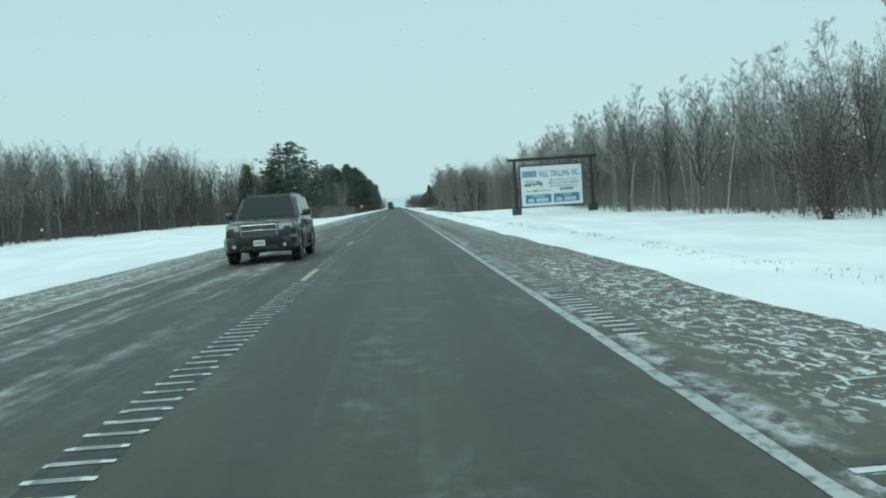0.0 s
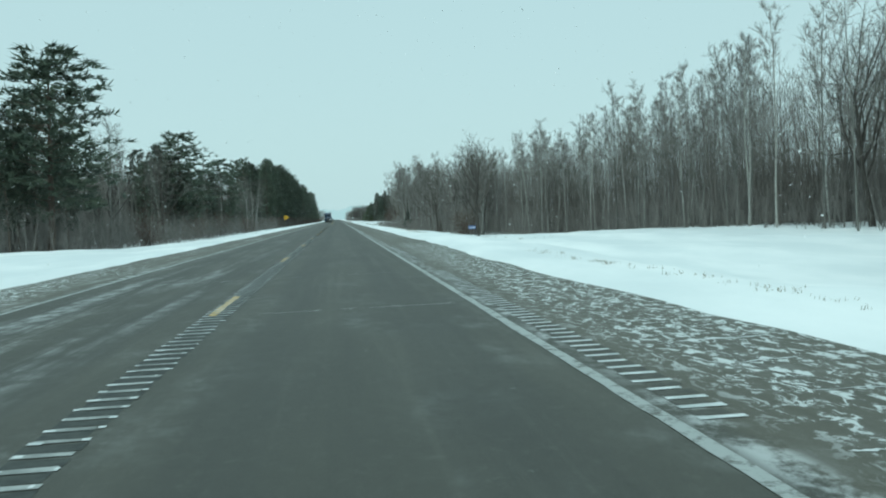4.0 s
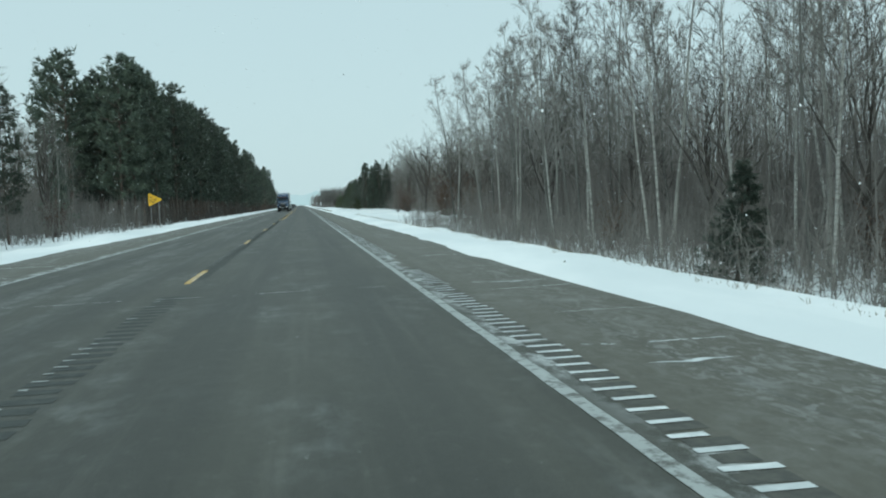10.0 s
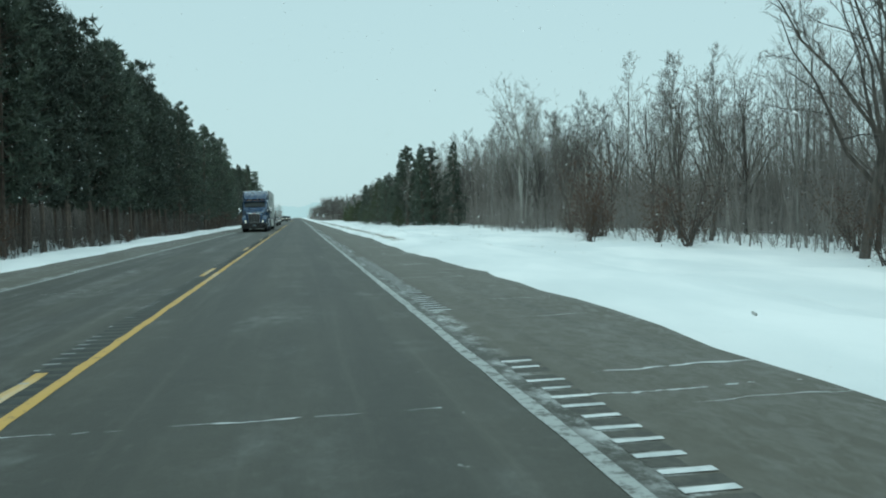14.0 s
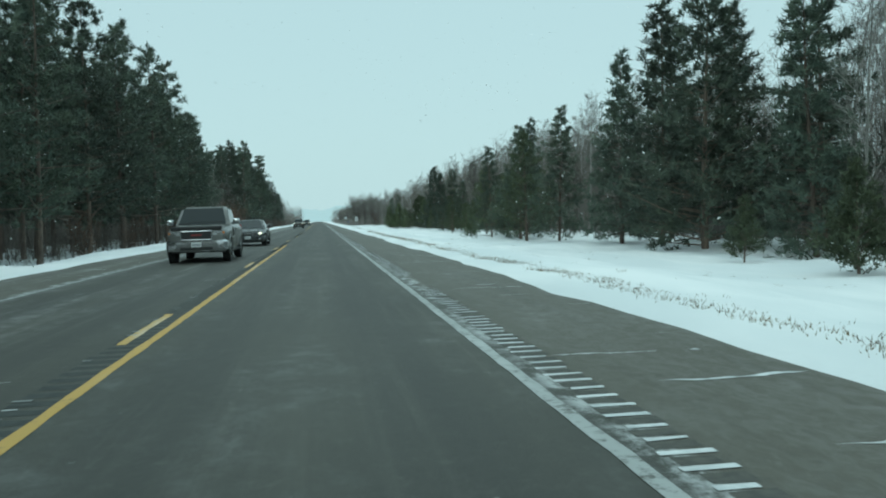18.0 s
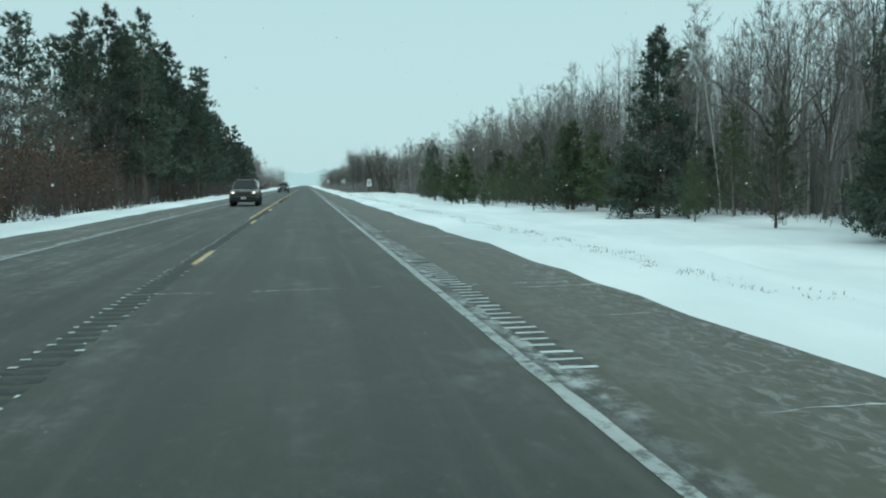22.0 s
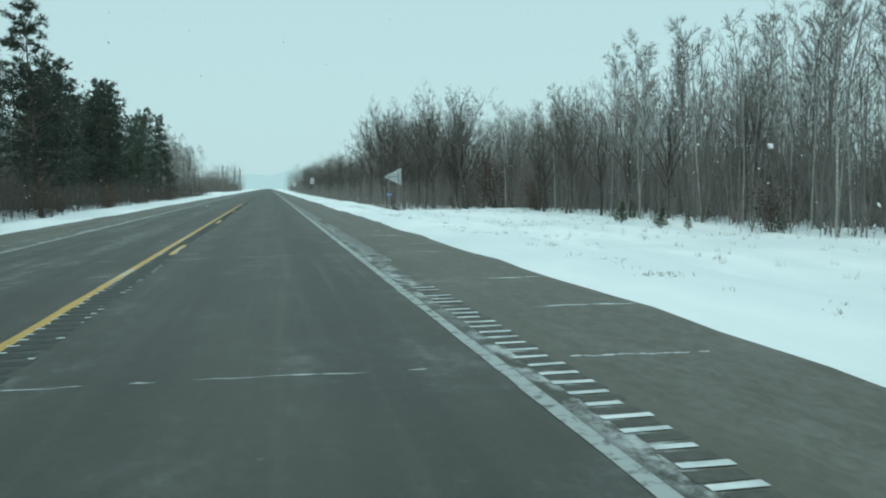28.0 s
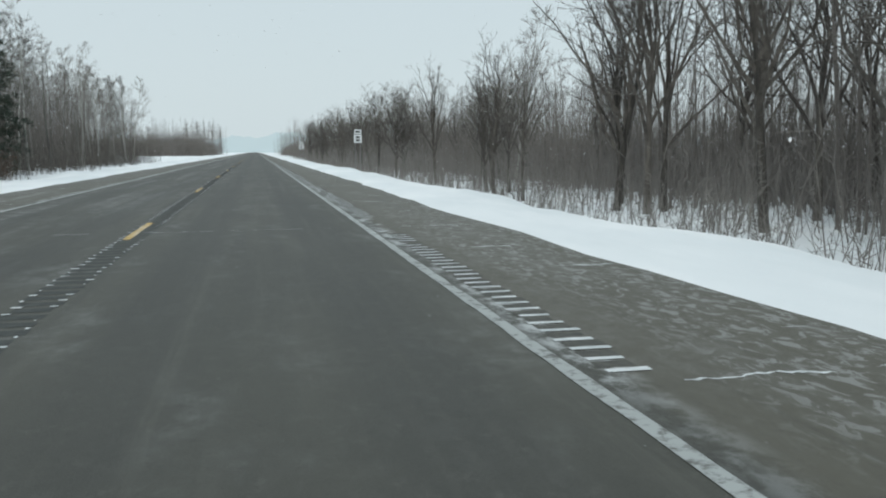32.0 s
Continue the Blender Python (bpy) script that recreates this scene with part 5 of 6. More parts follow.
# ---- vehicles; each stands with its nose at the origin, its length along +y ----
def wheel(parent, x, y, r, w, rim_mat):
    bm = bmesh.new()
    bmesh.ops.create_cone(bm, cap_ends=True, segments=24, radius1=r, radius2=r, depth=w, matrix=Matrix.Rotation(radians(90), 4, "Y"))
    edges = [e for e in bm.edges if abs(abs(e.verts[0].co.x) - w / 2) < 1e-4 and abs(e.verts[0].co.x - e.verts[1].co.x) < 1e-4]
    bmesh.ops.bevel(bm, geom=edges, offset=w * 0.18, segments=2, affect="EDGES")
    tyre = part("wheel", bm, RUBBER, parent)
    tyre.location = (x, y, r)
    rim = bmesh.new()
    bmesh.ops.create_cone(rim, cap_ends=True, segments=20, radius1=r * 0.62, radius2=r * 0.55, depth=w * 0.3, matrix=Matrix.Rotation(radians(90 if x > 0 else -90), 4, "Y"))
    o = part("rim", rim, rim_mat, tyre)
    o.location = ((w * 0.40) * (1 if x > 0 else -1), 0, 0)
    for k in range(5):
        a = k * 1.2566
        spoke = box((-0.02, -0.035, 0.02), (0.02, 0.035, r * 0.52))
        s = part("spoke", spoke, BLACK_TRIM, tyre)
        s.matrix_local = pose((w * 0.55) * (1 if x > 0 else -1), 0, 0, math.degrees(a))


def soft(ob, angle=34):
    """Shade smooth, but for edges sharper than the angle."""
    for p in ob.data.polygons:
        p.use_smooth = True
    ob.data.set_sharp_from_angle(angle=radians(angle))
    return ob


def shell(stations, mat, name, parent, mirror=True):
    """A closed skin through sections: a list of (y, [(x, z), ...]), mirrored to the far side where they are halves."""
    bm = bmesh.new()
    rings = []
    for y, half in stations:
        ring = [bm.verts.new((x, y, z)) for x, z in half]
        if mirror:
            ring += [bm.verts.new((-x, y, z)) for x, z in half[::-1]]
        rings.append(ring)
    for a, b in zip(rings, rings[1:]):
        for i in range(len(a)):
            j = (i + 1) % len(a)
            bm.faces.new((a[i], a[j], b[j], b[i]))
    bm.faces.new(rings[0][::-1])
    bm.faces.new(rings[-1])
    return soft(part(name, bm, mat, parent))


def cabin(parent, mat, base, roof, w0, w1):
    """A tapered cabin: base and roof are (y0, y1, z). Glass lies on its four sides."""
    (b0, b1, bz), (r0, r1, rz) = base, roof
    bm = bmesh.new()
    lo = [bm.verts.new(p) for p in ((-w0, b0, bz), (w0, b0, bz), (w0, b1, bz), (-w0, b1, bz))]
    hi = [bm.verts.new(p) for p in ((-w1, r0, rz), (w1, r0, rz), (w1, r1, rz), (-w1, r1, rz))]
    bm.faces.new(hi)
    bm.faces.new(lo[::-1])
    for i in range(4):
        j = (i + 1) % 4
        bm.faces.new((lo[i], lo[j], hi[j], hi[i]))
    bmesh.ops.bevel(bm, geom=[e for e in bm.edges if max(v.co.z for v in e.verts) > bz + 0.1], offset=0.11, segments=4, affect="EDGES")
    soft(part("cabin", bm, mat, parent))

    def pane(a, b, c_, d, name):
        a, b, c_, d = (Vector(v) for v in (a, b, c_, d))
        n = (b - a).cross(d - a).normalized()
        mid = (a + b + c_ + d) / 4
        if n.dot(mid - Vector((0, (b0 + b1) / 2, bz + 0.3))) < 0:
            n = -n
        bm = bmesh.new()
        fr = [bm.verts.new(v + n * 0.012) for v in (a, b, c_, d)]
        bk = [bm.verts.new(v - n * 0.01) for v in (a, b, c_, d)]
        bm.faces.new(fr), bm.faces.new(bk[::-1])
        for i in range(4):
            j = (i + 1) % 4
            bm.faces.new((fr[i], bk[i], bk[j], fr[j]))
        part(name, bm, GLASS, parent)

    def at(u, v, face):
        if face == "front":
            return Vector((-w0, b0, bz)).lerp(Vector((w0, b0, bz)), u).lerp(Vector((-w1, r0, rz)).lerp(Vector((w1, r0, rz)), u), v)
        if face == "back":
            return Vector((-w0, b1, bz)).lerp(Vector((w0, b1, bz)), u).lerp(Vector((-w1, r1, rz)).lerp(Vector((w1, r1, rz)), u), v)
        s = 1 if face == "right" else -1
        return Vector((s * w0, b0, bz)).lerp(Vector((s * w0, b1, bz)), u).lerp(Vector((s * w1, r0, rz)).lerp(Vector((s * w1, r1, rz)), u), v)

    pane(at(0.06, 0.05, "front"), at(0.94, 0.05, "front"), at(0.93, 0.90, "front"), at(0.07, 0.90, "front"), "windshield")
    pane(at(0.08, 0.08, "back"), at(0.92, 0.08, "back"), at(0.90, 0.88, "back"), at(0.10, 0.88, "back"), "rear_window")
    n = 3 if b1 - b0 > 3 else 2
    for face in ("left", "right"):
        for k in range(n):
            u0, u1 = 0.06 + 0.90 * k / n, 0.06 + 0.90 * (k + 1) / n - 0.035
            pane(at(u0 + (0.05 if k == 0 else 0), 0.08, face), at(u1, 0.08, face), at(u1, 0.86, face), at(u0 + (0.05 if k == 0 else 0), 0.86, face), "side_window")


def lens_plate(pts, s, x, y, z, turn, depth, mat, name, parent):
    """A lamp of the outline given as (x, z), swept back round the corner of the nose; s is its side."""
    o = plate([(s * px, pz) for px, pz in (pts if s > 0 else pts[::-1])], -0.03, depth, mat, name, parent)
    o.matrix_local = pose(s * x, y, z, 0, 0, s * turn)
    return o


def disc(r, depth, mat, name, parent, at):
    bm = bmesh.new()
    bmesh.ops.create_cone(bm, cap_ends=True, segments=20, radius1=r, radius2=r * 0.9, depth=depth, matrix=Matrix.Rotation(radians(90), 4, "X"))
    o = soft(part(name, bm, mat, parent))
    o.location = at
    return o


def car(name, label, mat, L, W, clear, hood, cowl, belt, H, ws, kind, lit, tyre_r, front):
    """A car from its main measures. ws: where the windscreen's foot lies. front: the look of its nose."""
    c = thing(name, label, "car" if kind == "sedan" else ("pickup" if kind == "pickup" else "SUV"))
    h = W / 2
    q = clear

    def sec(w, top, low=0.0):
        z0, d = q + low, top - q - low
        return [(0.0, z0), (w * 0.86, z0), (w * 0.95, z0 + 0.07), (w * 0.99, z0 + 0.30 * d), (w, z0 + 0.52 * d), (w * 0.985, z0 + 0.74 * d), (w * 0.955, top - 0.085), (w * 0.90, top - 0.03), (w * 0.72, top), (w * 0.40, top + 0.022), (0.0, top + 0.030)]

    stations = [(0.0, sec(h * 0.80, hood - 0.15, 0.12)), (0.035, sec(h * 0.87, hood - 0.08, 0.06)), (0.12, sec(h * 0.93, hood - 0.03, 0.02)), (0.35, sec(h * 0.98, hood)), (ws * 0.6, sec(h, (hood + cowl) / 2 + 0.015)), (ws, sec(h, cowl)),
                (ws + 0.5, sec(h, belt)), (L - 0.7, sec(h, belt)), (L - 0.15, sec(h * 0.97, belt - 0.02, 0.04)), (L - 0.03, sec(h * 0.94, belt - 0.06, 0.08)), (L, sec(h * 0.88, belt - 0.14, 0.14))]
    shell(stations, mat, "body", c)
    if kind == "sedan":
        cabin(c, mat, (ws - 0.20, L - 0.70, belt - 0.04), (ws + 0.80, L - 1.70, H), h * 0.92, h * 0.66)
    elif kind == "pickup":
        cabin(c, mat, (ws - 0.05, ws + 2.25, belt - 0.04), (ws + 0.62, ws + 2.05, H), h * 0.92, h * 0.75)
        part("bed_cavity", box((-h * 0.82, ws + 2.4, belt - 0.02), (h * 0.82, L - 0.12, belt + 0.035)), BLACK_TRIM, c)
        part("hood_shield", box((-h * 0.82, -0.01, hood - 0.065), (h * 0.82, 0.16, hood + 0.055), 0.03), BLACK_TRIM, c, "dark plastic shield along the hood edge")
    else:
        cabin(c, mat, (ws - 0.10, L - 0.04, belt - 0.04), (ws + 0.68, L - 0.30, H), h * 0.92, h * 0.75)
        for x in (-h * 0.60, h * 0.60):
            part("roof_rail", box((x - 0.02, ws + 1.0, H - 0.01), (x + 0.02, L - 0.5, H + 0.05), 0.012), BLACK_TRIM, c)
    top = hood - 0.07
    if front == "bars":
        g = part("grille", box((-h * 0.50, -0.030, top - 0.34), (h * 0.50, 0.08, top - 0.01), 0.02), CHROME, c, "chrome-framed grille")
        for z0, z1 in ((top - 0.315, top - 0.185), (top - 0.155, top - 0.035)):
            part("grille_mesh", box((-h * 0.475, -0.042, z0), (h * 0.475, -0.026, z1), 0.006), BLACK_TRIM, g)
            for k in range(2):
                z = z0 + (z1 - z0) * (k + 1) / 3
                part("grille_bar", box((-h * 0.47, -0.050, z - 0.006), (h * 0.47, -0.040, z + 0.006)), GALV, g)
        part("badge", box((-0.11, -0.060, top - 0.195), (0.11, -0.040, top - 0.145), 0.01), CHROME, g)
        lamp = [(0.0, -0.135), (0.36, -0.105), (0.38, 0.02), (0.30, 0.055), (0.0, 0.04)]
    elif front == "frame":
        g = part("grille", box((-h * 0.52, -0.030, top - 0.33), (h * 0.52, 0.08, top + 0.0), 0.05), CHROME, c, "chrome-framed grille")
        part("grille_mesh", box((-h * 0.48, -0.045, top - 0.295), (h * 0.48, -0.026, top - 0.035), 0.012), BLACK_TRIM, g)
        for k in range(3):
            part("badge_bar", box((-0.17 + 0.12 * k, -0.055, top - 0.19), (-0.07 + 0.12 * k, -0.044, top - 0.13), 0.008), RED, g)
        lamp = [(0.0, -0.12), (0.36, -0.10), (0.36, 0.015), (0.0, 0.015)]
    elif front == "slots":
        g = part("grille", box((-h * 0.50, -0.025, top - 0.25), (h * 0.50, 0.08, top - 0.02), 0.02), mat, c)
        for k in range(7):
            x = h * (-0.42 + 0.14 * k)
            part("grille_slot", box((x - h * 0.05, -0.036, top - 0.225), (x + h * 0.05, -0.020, top - 0.045), 0.008), BLACK_TRIM, g)
        lamp = [(0.0, -0.10), (0.34, -0.09), (0.34, 0.035), (0.0, 0.035)]
    else:
        g = part("grille", box((-h * 0.40, -0.030, top - 0.15), (h * 0.40, 0.08, top - 0.02), 0.03), BLACK_TRIM, c)
        part("grille_bar", box((-h * 0.39, -0.045, top - 0.098), (h * 0.39, -0.028, top - 0.075), 0.006), CHROME, g)
        part("badge", box((-0.10, -0.055, top - 0.108), (0.10, -0.043, top - 0.066), 0.008), CHROME, g)
        lamp = [(0.0, -0.10), (0.34, -0.06), (0.44, 0.03), (0.36, 0.05), (0.0, 0.015)]
    bump_top = top - (0.36 if kind != "sedan" else 0.26)
    shell([(-0.10, [(0.0, q + 0.10), (h * 0.62, q + 0.11), (h * 0.70, q + 0.16), (h * 0.70, bump_top - 0.05), (h * 0.62, bump_top), (0.0, bump_top)]),
           (-0.07, [(0.0, q + 0.05), (h * 0.80, q + 0.06), (h * 0.87, q + 0.13), (h * 0.87, bump_top - 0.04), (h * 0.80, bump_top + 0.02), (0.0, bump_top + 0.02)]),
           (0.10, [(0.0, q + 0.03), (h * 0.90, q + 0.04), (h * 0.985, q + 0.11), (h * 0.985, bump_top - 0.04), (h * 0.93, bump_top + 0.03), (0.0, bump_top + 0.03)]),
           (0.40, [(0.0, q + 0.03), (h * 0.92, q + 0.04), (h * 1.005, q + 0.11), (h * 1.005, bump_top - 0.04), (h * 0.95, bump_top), (0.0, bump_top)])],
          {"frame": CHROME, "slots": BLACK_TRIM}.get(front, mat), "front_bumper", c)
    part("air_intake", box((-h * 0.52, -0.115, q + 0.10), (h * 0.52, -0.08, q + 0.20), 0.012), BLACK_TRIM, c)
    plate_ob = part("number_plate", box((-0.155, -0.130, q + 0.20), (0.155, -0.112, q + 0.35), 0.004), SIGN_ROUTE, c)
    for k in range(5):
        part("plate_bar", box((-0.12 + 0.052 * k, -0.134, q + 0.24), (-0.085 + 0.052 * k, -0.129, q + 0.31)), SIGN_GREY, plate_ob)
    for s in (-1, 1):
        lens = lens_plate(lamp, s, h * 0.53, 0.0, top - 0.05, 13, 0.12, LAMP_OFF, "headlight", c)
        part("lamp_bowl", box((s * 0.17 - 0.10, -0.036, -0.075), (s * 0.17 + 0.10, -0.028, 0.0), 0.003), CHROME, lens)
        if lit:
            bulb = bmesh.new()
            bmesh.ops.create_uvsphere(bulb, u_segments=16, v_segments=8, radius=0.07)
            bo = part("bulb", bulb, LAMP_ON, lens)
            bo.matrix_local = pose(s * 0.17, -0.04, -0.035) @ Matrix.Diagonal((1.2, 0.3, 0.9, 1))
        part("turn_signal", box((s * 0.34 - 0.035, -0.040, -0.085), (s * 0.34 + 0.035, 0.06, 0.0), 0.01), AMBER if front in ("frame", "slots") else LAMP_OFF, lens)
        if front in ("bars", "plain"):
            disc(0.055, 0.05, LAMP_OFF, "fog_lamp", c, (s * h * 0.68, -0.085, q + 0.20))
        part("tail_light", box((s * h * 0.90 - 0.08, L - 0.10, belt - 0.42), (s * h * 0.90 + 0.05, L + 0.012, belt - 0.05), 0.02), RED, c)
        mr = soft(part("mirror", box((s * (h + 0.13) - 0.12, ws + 0.26, belt - 0.01), (s * (h + 0.13) + 0.12, ws + 0.42, belt + 0.18), 0.05), mat if kind != "pickup" else CHROME, c))
        part("mirror_arm", box((s * (h + 0.0) - 0.06, ws + 0.32, belt - 0.02), (s * (h + 0.0) + 0.06, ws + 0.38, belt + 0.04), 0.01), BLACK_TRIM, mr)
        for y in (0.92, L - 1.05):
            well = bmesh.new()
            bmesh.ops.create_cone(well, cap_ends=True, segments=32, radius1=tyre_r * 1.16, radius2=tyre_r * 1.16, depth=0.10, matrix=Matrix.Rotation(radians(90), 4, "Y"))
            o = part("wheel_well", well, BLACK_TRIM, c)
            o.location = (s * (h - 0.044), y, tyre_r + 0.02)
            ang = np.linspace(radians(-18), radians(198), 15)
            ring = [np.array([s * (h + 0.004), y + tyre_r * 1.18 * math.cos(v), tyre_r + 0.02 + tyre_r * 1.18 * math.sin(v)]) for v in ang]
            part("wheel_arch", tri_mesh("wheel_arch", *tube_arrays([(ring, np.full(15, 0.032))], 6), BLACK_TRIM if front == "slots" else mat, True), parent=c)
            wheel(c, s * (h - 0.12), y, tyre_r, 0.25, ALU)
        for y in (ws + 1.1, ws + 2.1):
            part("door_handle", box((s * h * 0.985 - 0.02, y, belt - 0.19), (s * h * 0.985 + 0.03, y + 0.18, belt - 0.145), 0.008), CHROME if kind == "pickup" else mat, c)
        for y in (ws + 0.45, ws + 1.38):
            part("door_seam", box((s * h * 0.995 - 0.012, y, q + 0.22), (s * h * 0.995 + 0.006, y + 0.012, belt - 0.12)), BLACK_TRIM, c)
        part("sill", box((s * h * 0.96 - 0.05, 1.45, q - 0.02), (s * h * 0.96 + 0.045, L - 1.6, q + 0.07), 0.02), BLACK_TRIM if kind != "sedan" else mat, c)
    for x in (-h * 0.75, -h * 0.05):
        blade = part("wiper", box((0, -0.012, 0), (h * 0.72, 0.012, 0.02)), BLACK_TRIM, c)
        blade.matrix_local = pose(x, ws + 0.02, belt + 0.035, 0, -3, 3)
    return c


def semi_truck():
    t = thing("semi_truck", "navy blue tractor with a long white ribbed refrigerated trailer", "truck")
    # hood, cab and sleeper
    def sec(w, lo, hi):
        return [(0.0, lo), (w * 0.96, lo), (w, lo + 0.15), (w, hi - 0.22), (w * 0.93, hi - 0.05), (0.0, hi)]

    shell([(0.0, sec(0.66, 0.80, 1.72)), (0.06, sec(0.74, 0.78, 1.86)), (0.30, sec(0.80, 0.78, 1.96)), (1.0, sec(0.90, 0.80, 2.08)), (1.85, sec(1.08, 0.80, 2.24))], NAVY, "hood", t)
    shell([(1.75, sec(1.10, 0.75, 2.22)), (1.95, sec(1.14, 0.70, 2.40)), (2.45, sec(1.17, 0.70, 3.04)), (2.7, sec(1.20, 0.70, 3.14)), (3.4, sec(1.24, 0.70, 3.16)), (5.15, sec(1.25, 0.70, 3.16))], NAVY, "cab", t)
    shell([(2.42, sec(1.00, 3.02, 3.14)), (2.62, sec(1.06, 3.04, 3.40)), (2.95, sec(1.12, 3.05, 3.68)), (3.5, sec(1.18, 3.05, 3.93)), (4.3, sec(1.22, 3.05, 4.04)), (5.15, sec(1.22, 3.05, 4.06))], NAVY, "roof_fairing", t)
    ws = bmesh.new()
    for side in (-1, 1):
        pts = [(side * 0.0, 1.90, 2.38), (side * 0.99, 2.02, 2.36), (side * 0.96, 2.42, 2.90), (side * 0.0, 2.34, 2.94)]
        vs = [ws.verts.new(p) for p in pts]
        ws.faces.new(vs if side > 0 else vs[::-1])
    got = bmesh.ops.extrude_face_region(ws, geom=ws.faces[:])
    for v in got["geom"]:
        if isinstance(v, bmesh.types.BMVert):
            v.co += Vector((0, -0.05, 0.03))
    part("windshield", ws, GLASS, t)
    part("sun_visor", box((-1.08, 2.14, 2.92), (1.08, 2.50, 3.02), 0.03), NAVY, t)
    for x in (-0.85, 0.05):
        w_ob = part("wiper", box((0, -0.012, 0), (0.75, 0.012, 0.02)), BLACK_TRIM, t)
        w_ob.matrix_local = pose(x, 1.86, 2.42, 0, -4, 3)
    gr = part("grille", box((-0.56, -0.06, 0.86), (0.56, 0.05, 1.82), 0.06), CHROME, t, "tall chrome-framed grille")
    for k in range(4):
        part("grille_panel", box((-0.505 + 0.256 * k, -0.078, 0.93), (-0.275 + 0.256 * k, -0.055, 1.74), 0.012), BLACK_TRIM, gr)
    part("badge", box((-0.10, -0.075, 1.755), (0.10, -0.055, 1.80), 0.01), RED, gr)
    shell([(-0.16, [(0.0, 0.36), (0.95, 0.38), (1.02, 0.46), (1.02, 0.76), (0.95, 0.84), (0.0, 0.86)]), (-0.08, [(0.0, 0.32), (1.08, 0.34), (1.16, 0.44), (1.16, 0.78), (1.08, 0.87), (0.0, 0.90)]),
           (0.45, [(0.0, 0.32), (1.16, 0.34), (1.24, 0.44), (1.24, 0.76), (1.16, 0.84), (0.0, 0.90)])], BLACK_CAR, "front_bumper", t)
    part("air_intake", box((-0.7, -0.175, 0.38), (0.7, -0.14, 0.52), 0.015), BLACK_TRIM, t)
    for s in (-1, 1):
        shell([(0.10, [(s * 0.62, 0.80), (s * 0.95, 0.84), (s * 1.08, 0.92), (s * 1.04, 1.10), (s * 0.80, 1.20), (s * 0.62, 1.20)][::s]), (0.40, [(s * 0.66, 0.80), (s * 1.06, 0.86), (s * 1.18, 0.98), (s * 1.16, 1.34), (s * 0.98, 1.48), (s * 0.66, 1.50)][::s]),
               (1.0, [(s * 0.70, 1.02), (s * 1.12, 1.04), (s * 1.22, 1.12), (s * 1.21, 1.44), (s * 1.02, 1.60), (s * 0.70, 1.66)][::s]), (1.72, [(s * 0.80, 0.85), (s * 1.14, 0.88), (s * 1.23, 0.98), (s * 1.20, 1.40), (s * 1.04, 1.56), (s * 0.80, 1.66)][::s])], NAVY, "fender", t, False)
        hl = lens_plate([(0.0, -0.13), (0.34, -0.10), (0.46, 0.10), (0.40, 0.16), (0.0, 0.05)], s, 0.64, 0.08, 1.04, 22, 0.16, LAMP_OFF, "headlight", t)
        bulb = bmesh.new()
        bmesh.ops.create_uvsphere(bulb, u_segments=16, v_segments=8, radius=0.085)
        bo = part("bulb", bulb, LAMP_ON, hl)
        bo.matrix_local = pose(s * 0.22, -0.04, -0.02) @ Matrix.Diagonal((1.3, 0.3, 0.8, 1))
        part("turn_signal", box((s * 0.40 - 0.05, -0.045, -0.02), (s * 0.40 + 0.05, 0.08, 0.09), 0.015), AMBER, hl)
        m = soft(part("mirror", box((s * 1.50 - 0.12, 2.42, 1.74), (s * 1.50 + 0.12, 2.58, 2.32), 0.05), CHROME, t))
        part("mirror_arm", box((min(s * 1.16, s * 1.50), 2.48, 1.94), (max(s * 1.16, s * 1.50), 2.53, 1.99)), BLACK_TRIM, m)
        hm = soft(part("hood_mirror", box((s * 1.26 - 0.11, 0.62, 1.96), (s * 1.26 + 0.11, 0.74, 2.10), 0.04), CHROME, t))
        part("mirror_arm", tri_mesh("mirror_arm", *tube_arrays([([(s * 1.02, 1.10, 1.52), (s * 1.16, 0.90, 1.80), (s * 1.26, 0.70, 1.98)], np.full(3, 0.014))], 6), BLACK_TRIM), parent=hm)
        part("side_window", box((s * 1.20 - 0.03, 2.48, 2.22), (s * 1.20 + 0.035, 3.12, 2.90), 0.02), GLASS, t)
        part("cab_door", box((s * 1.225 - 0.02, 2.15, 0.95), (s * 1.225 + 0.006, 3.28, 2.16), 0.015), NAVY, t)
        part("sleeper_door", box((s * 1.25 - 0.015, 3.75, 1.25), (s * 1.25 + 0.014, 4.20, 2.30), 0.04), NAVY, t)
        part("side_step", box((s * 1.14 - 0.12, 1.85, 0.32), (s * 1.14 + 0.12, 5.1, 0.92), 0.08), NAVY, t)
        for y in (2.2, 2.75):
            part("step_tread", box((s * 1.25 - 0.02, y, 0.52), (s * 1.25 + 0.02, y + 0.42, 0.58), 0.01), GALV, t)
        part("side_fairing", box((s * 1.22 - 0.02, 5.15, 1.0), (s * 1.22 + 0.02, 5.60, 3.95), 0.01), NAVY, t)
    for k in range(5):
        part("roof_marker", box((-0.68 + 0.34 * k - 0.05, 2.20, 3.015), (-0.68 + 0.34 * k + 0.05, 2.32, 3.07), 0.015), AMBER, t)
    part("number_plate", box((-0.155, -0.20, 0.56), (0.155, -0.17, 0.71), 0.004), SIGN_GREY, t)
    part("chassis", box((-0.45, 0.6, 0.62), (0.45, 8.6, 0.95)), BLACK_TRIM, t)
    # trailer
    y0, y1, z0, z1, w = 6.0, 22.1, 1.18, 4.08, 1.29
    tr = part("trailer_box", box((-w, y0, z0), (w, y1, z1), 0.02), TRAILER, t, "white ribbed trailer box")
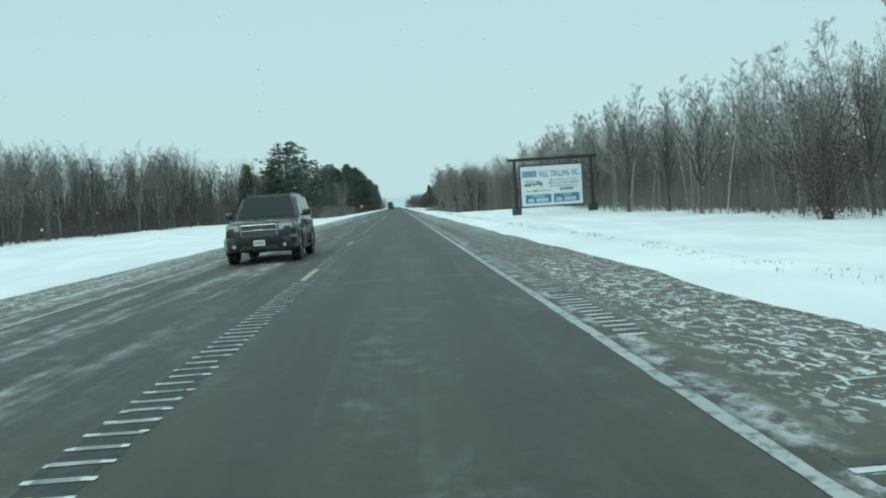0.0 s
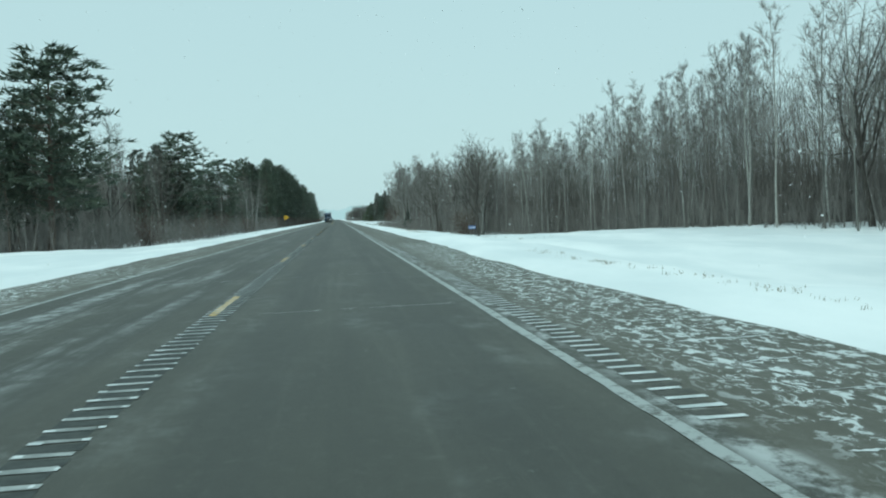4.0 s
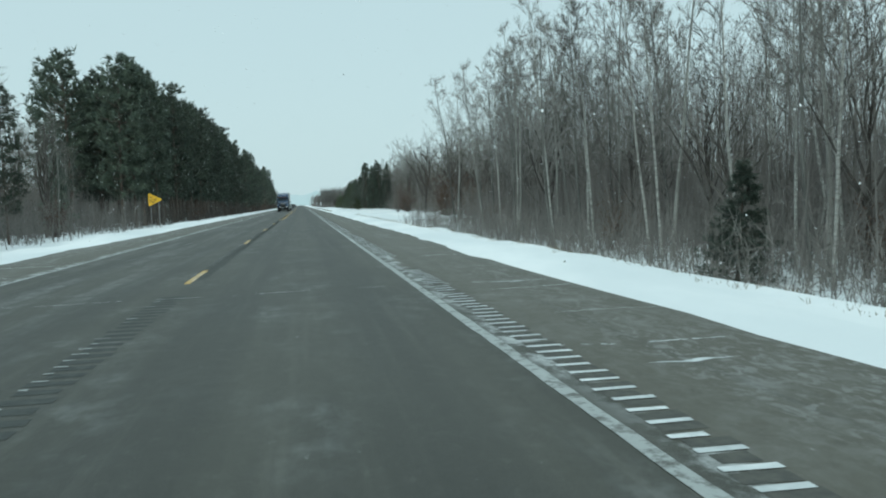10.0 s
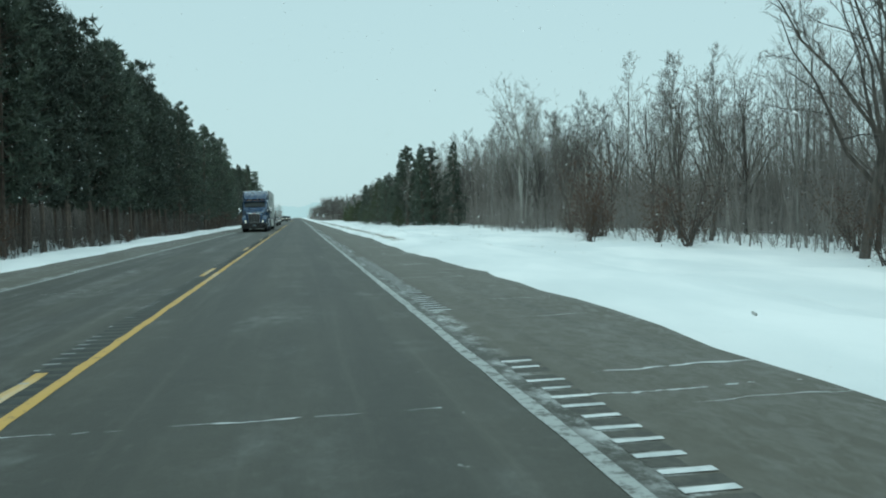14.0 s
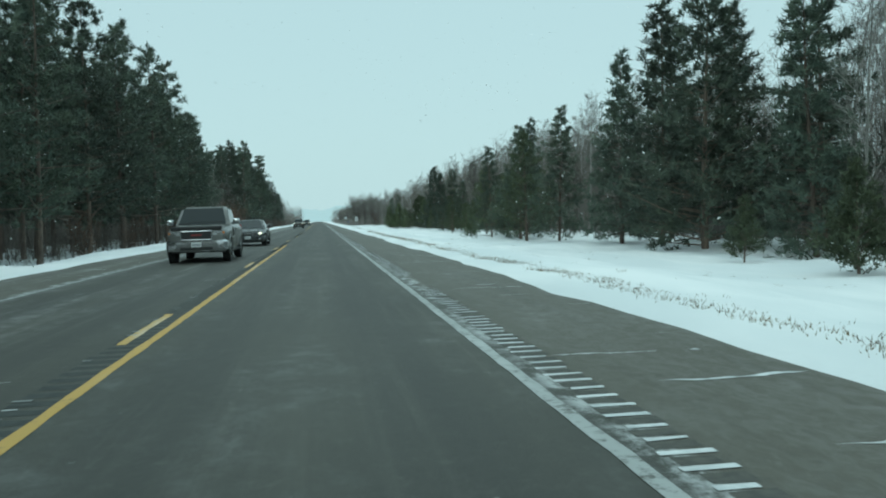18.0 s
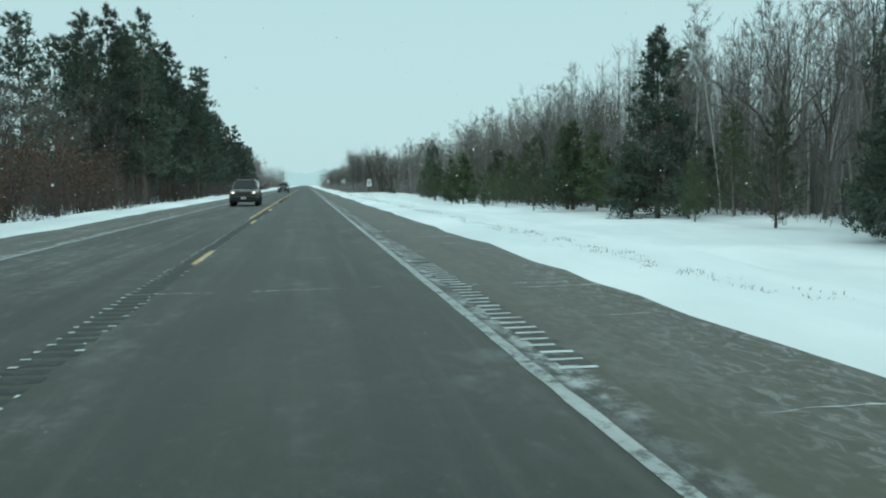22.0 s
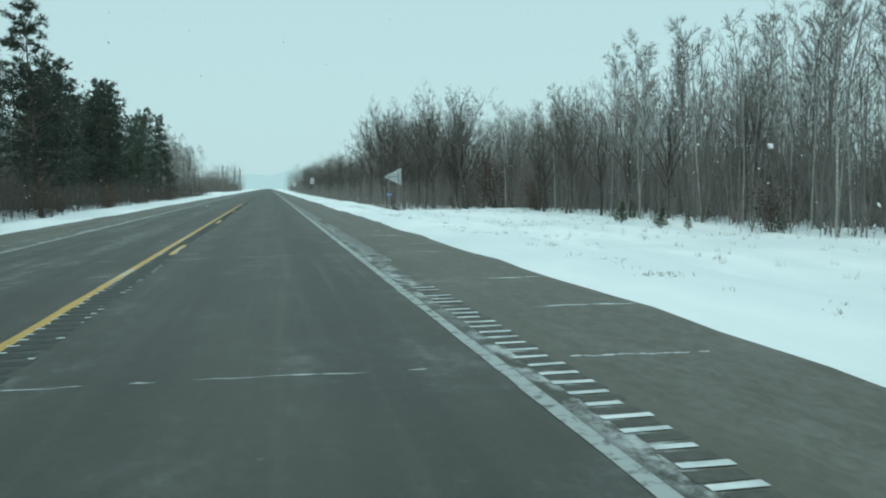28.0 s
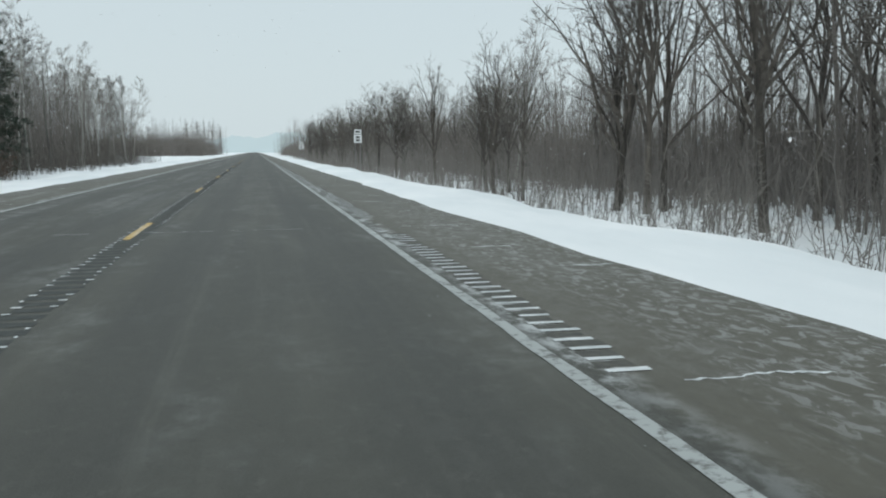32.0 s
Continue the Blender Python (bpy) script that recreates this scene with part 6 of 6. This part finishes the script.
    for s in (-1, 1):
        for k in range(15):
            z = z0 + 0.30 + 0.172 * k
            part("rib", box((s * w - 0.012, y0 + 0.35, z), (s * w + 0.016, y1 - 0.05, z + 0.035)), TRAILER, tr)
        part("base_rail", box((s * w - 0.012, y0, z0 - 0.02), (s * w + 0.024, y1, z0 + 0.19)), GALV, tr)
        part("top_rail", box((s * w - 0.012, y0, z1 - 0.10), (s * w + 0.02, y1, z1 + 0.012)), ALU, tr)
        for k in range(12):
            part("marker_tape", box((s * w + 0.024, y0 + 0.4 + 1.33 * k, z0 + 0.10), (s * w + 0.028, y0 + 0.75 + 1.33 * k, z0 + 0.14)), RED if k % 2 else SIGN_WHITE, tr)
        part("corner_post", box((s * w - 0.05, y0 - 0.01, z0), (s * w + 0.03, y0 + 0.32, z1)), ALU, tr)
        for k in range(4):
            part("print_bar", box((s * w + 0.030, y0 + 0.10, z1 - 0.95 + 0.20 * k), (s * w + 0.034, y0 + 0.24, z1 - 0.82 + 0.20 * k)), RED, tr)
        for k in range(6):
            part("print_bar", box((s * w + 0.030, y0 + 0.10, z0 + 0.50 + 0.17 * k), (s * w + 0.034, y0 + 0.22, z0 + 0.60 + 0.17 * k)), SIGN_BLACK, tr)
        for k in range(7):
            part("name_bar", box((s * w + 0.017, y0 + 3.6 + 0.42 * k, z1 - 0.95), (s * w + 0.020, y0 + 3.9 + 0.42 * k, z1 - 0.60)), SIGN_GREY, tr)
        for k in range(2):
            part("print_bar", box((s * w + 0.017, y0 + 10.6 + 0.35 * k, z0 + 0.25), (s * w + 0.020, y0 + 10.75 + 0.35 * k, z0 + 0.60)), SIGN_BLACK, tr)
        part("side_skirt", box((s * w - 0.03, y0 + 3.4, 0.38), (s * w + 0.004, y1 - 4.4, z0 - 0.03), 0.01), TRAILER, tr)
        for y in (1.0, 5.4, 6.75, y1 - 3.2, y1 - 1.9):
            wheel(t, s * (1.08 if y > 2 else 1.02), y, 0.51, 0.40 if y > 2 else 0.30, ALU)
        part("mud_flap", box((s * 1.05 - 0.28, y1 - 1.2, 0.30), (s * 1.05 + 0.28, y1 - 1.17, 0.98)), BLACK_TRIM, tr)
    part("landing_gear", box((-0.9, y0 + 3.9, 0.30), (0.9, y0 + 4.1, z0)), GALV, tr)
    part("bogie", box((-0.6, y1 - 3.9, 0.62), (0.6, y1 - 1.2, z0)), BLACK_TRIM, tr)
    part("rear_guard", box((-1.1, y1 - 0.12, 0.50), (1.1, y1, 0.62)), GALV, tr)
    part("reefer_unit", box((-0.95, y0 - 0.5, 2.2), (0.95, y0, 3.95), 0.08), SIGN_WHITE, tr)
    t.matrix_world = pose(-1.95, 428.6, 0)


semi_truck()
suv = car("large_suv", "black full-size SUV with unlit headlights on the snowy road", BLACK_CAR, 5.2, 2.0, 0.30, 1.16, 1.22, 1.26, 1.92, 1.45, "suv", False, 0.40, "bars")
suv.matrix_world = pose(-1.95, 23.2, 0)
pk = car("pickup_truck", "silver pickup truck with chrome bumper on the snowy road", SILVER_CAR, 5.6, 2.0, 0.34, 1.16, 1.24, 1.28, 1.90, 1.55, "pickup", False, 0.40, "frame")
pk.matrix_world = pose(-1.95, 477.5, 0)
sd = car("sedan", "dark charcoal sedan with lit headlights on the snowy road", GREY_CAR, 4.9, 1.85, 0.20, 0.86, 0.96, 1.00, 1.47, 1.40, "sedan", True, 0.33, "plain")
sd.matrix_world = pose(-1.85, 496.0, 0)
s2 = car("compact_suv", "dark tan SUV with lit headlights on the snowy road", BROWN_CAR, 4.6, 1.85, 0.26, 1.04, 1.10, 1.14, 1.76, 1.30, "suv", True, 0.37, "slots")
s2.matrix_world = pose(-1.95, 606.0, 0)
s3 = car("minivan", "dark van with lit headlights far down the road", GREY_CAR, 4.9, 1.9, 0.24, 1.00, 1.08, 1.12, 1.75, 1.10, "suv", True, 0.35, "plain")
s3.matrix_world = pose(-1.95, 703.0, 0)
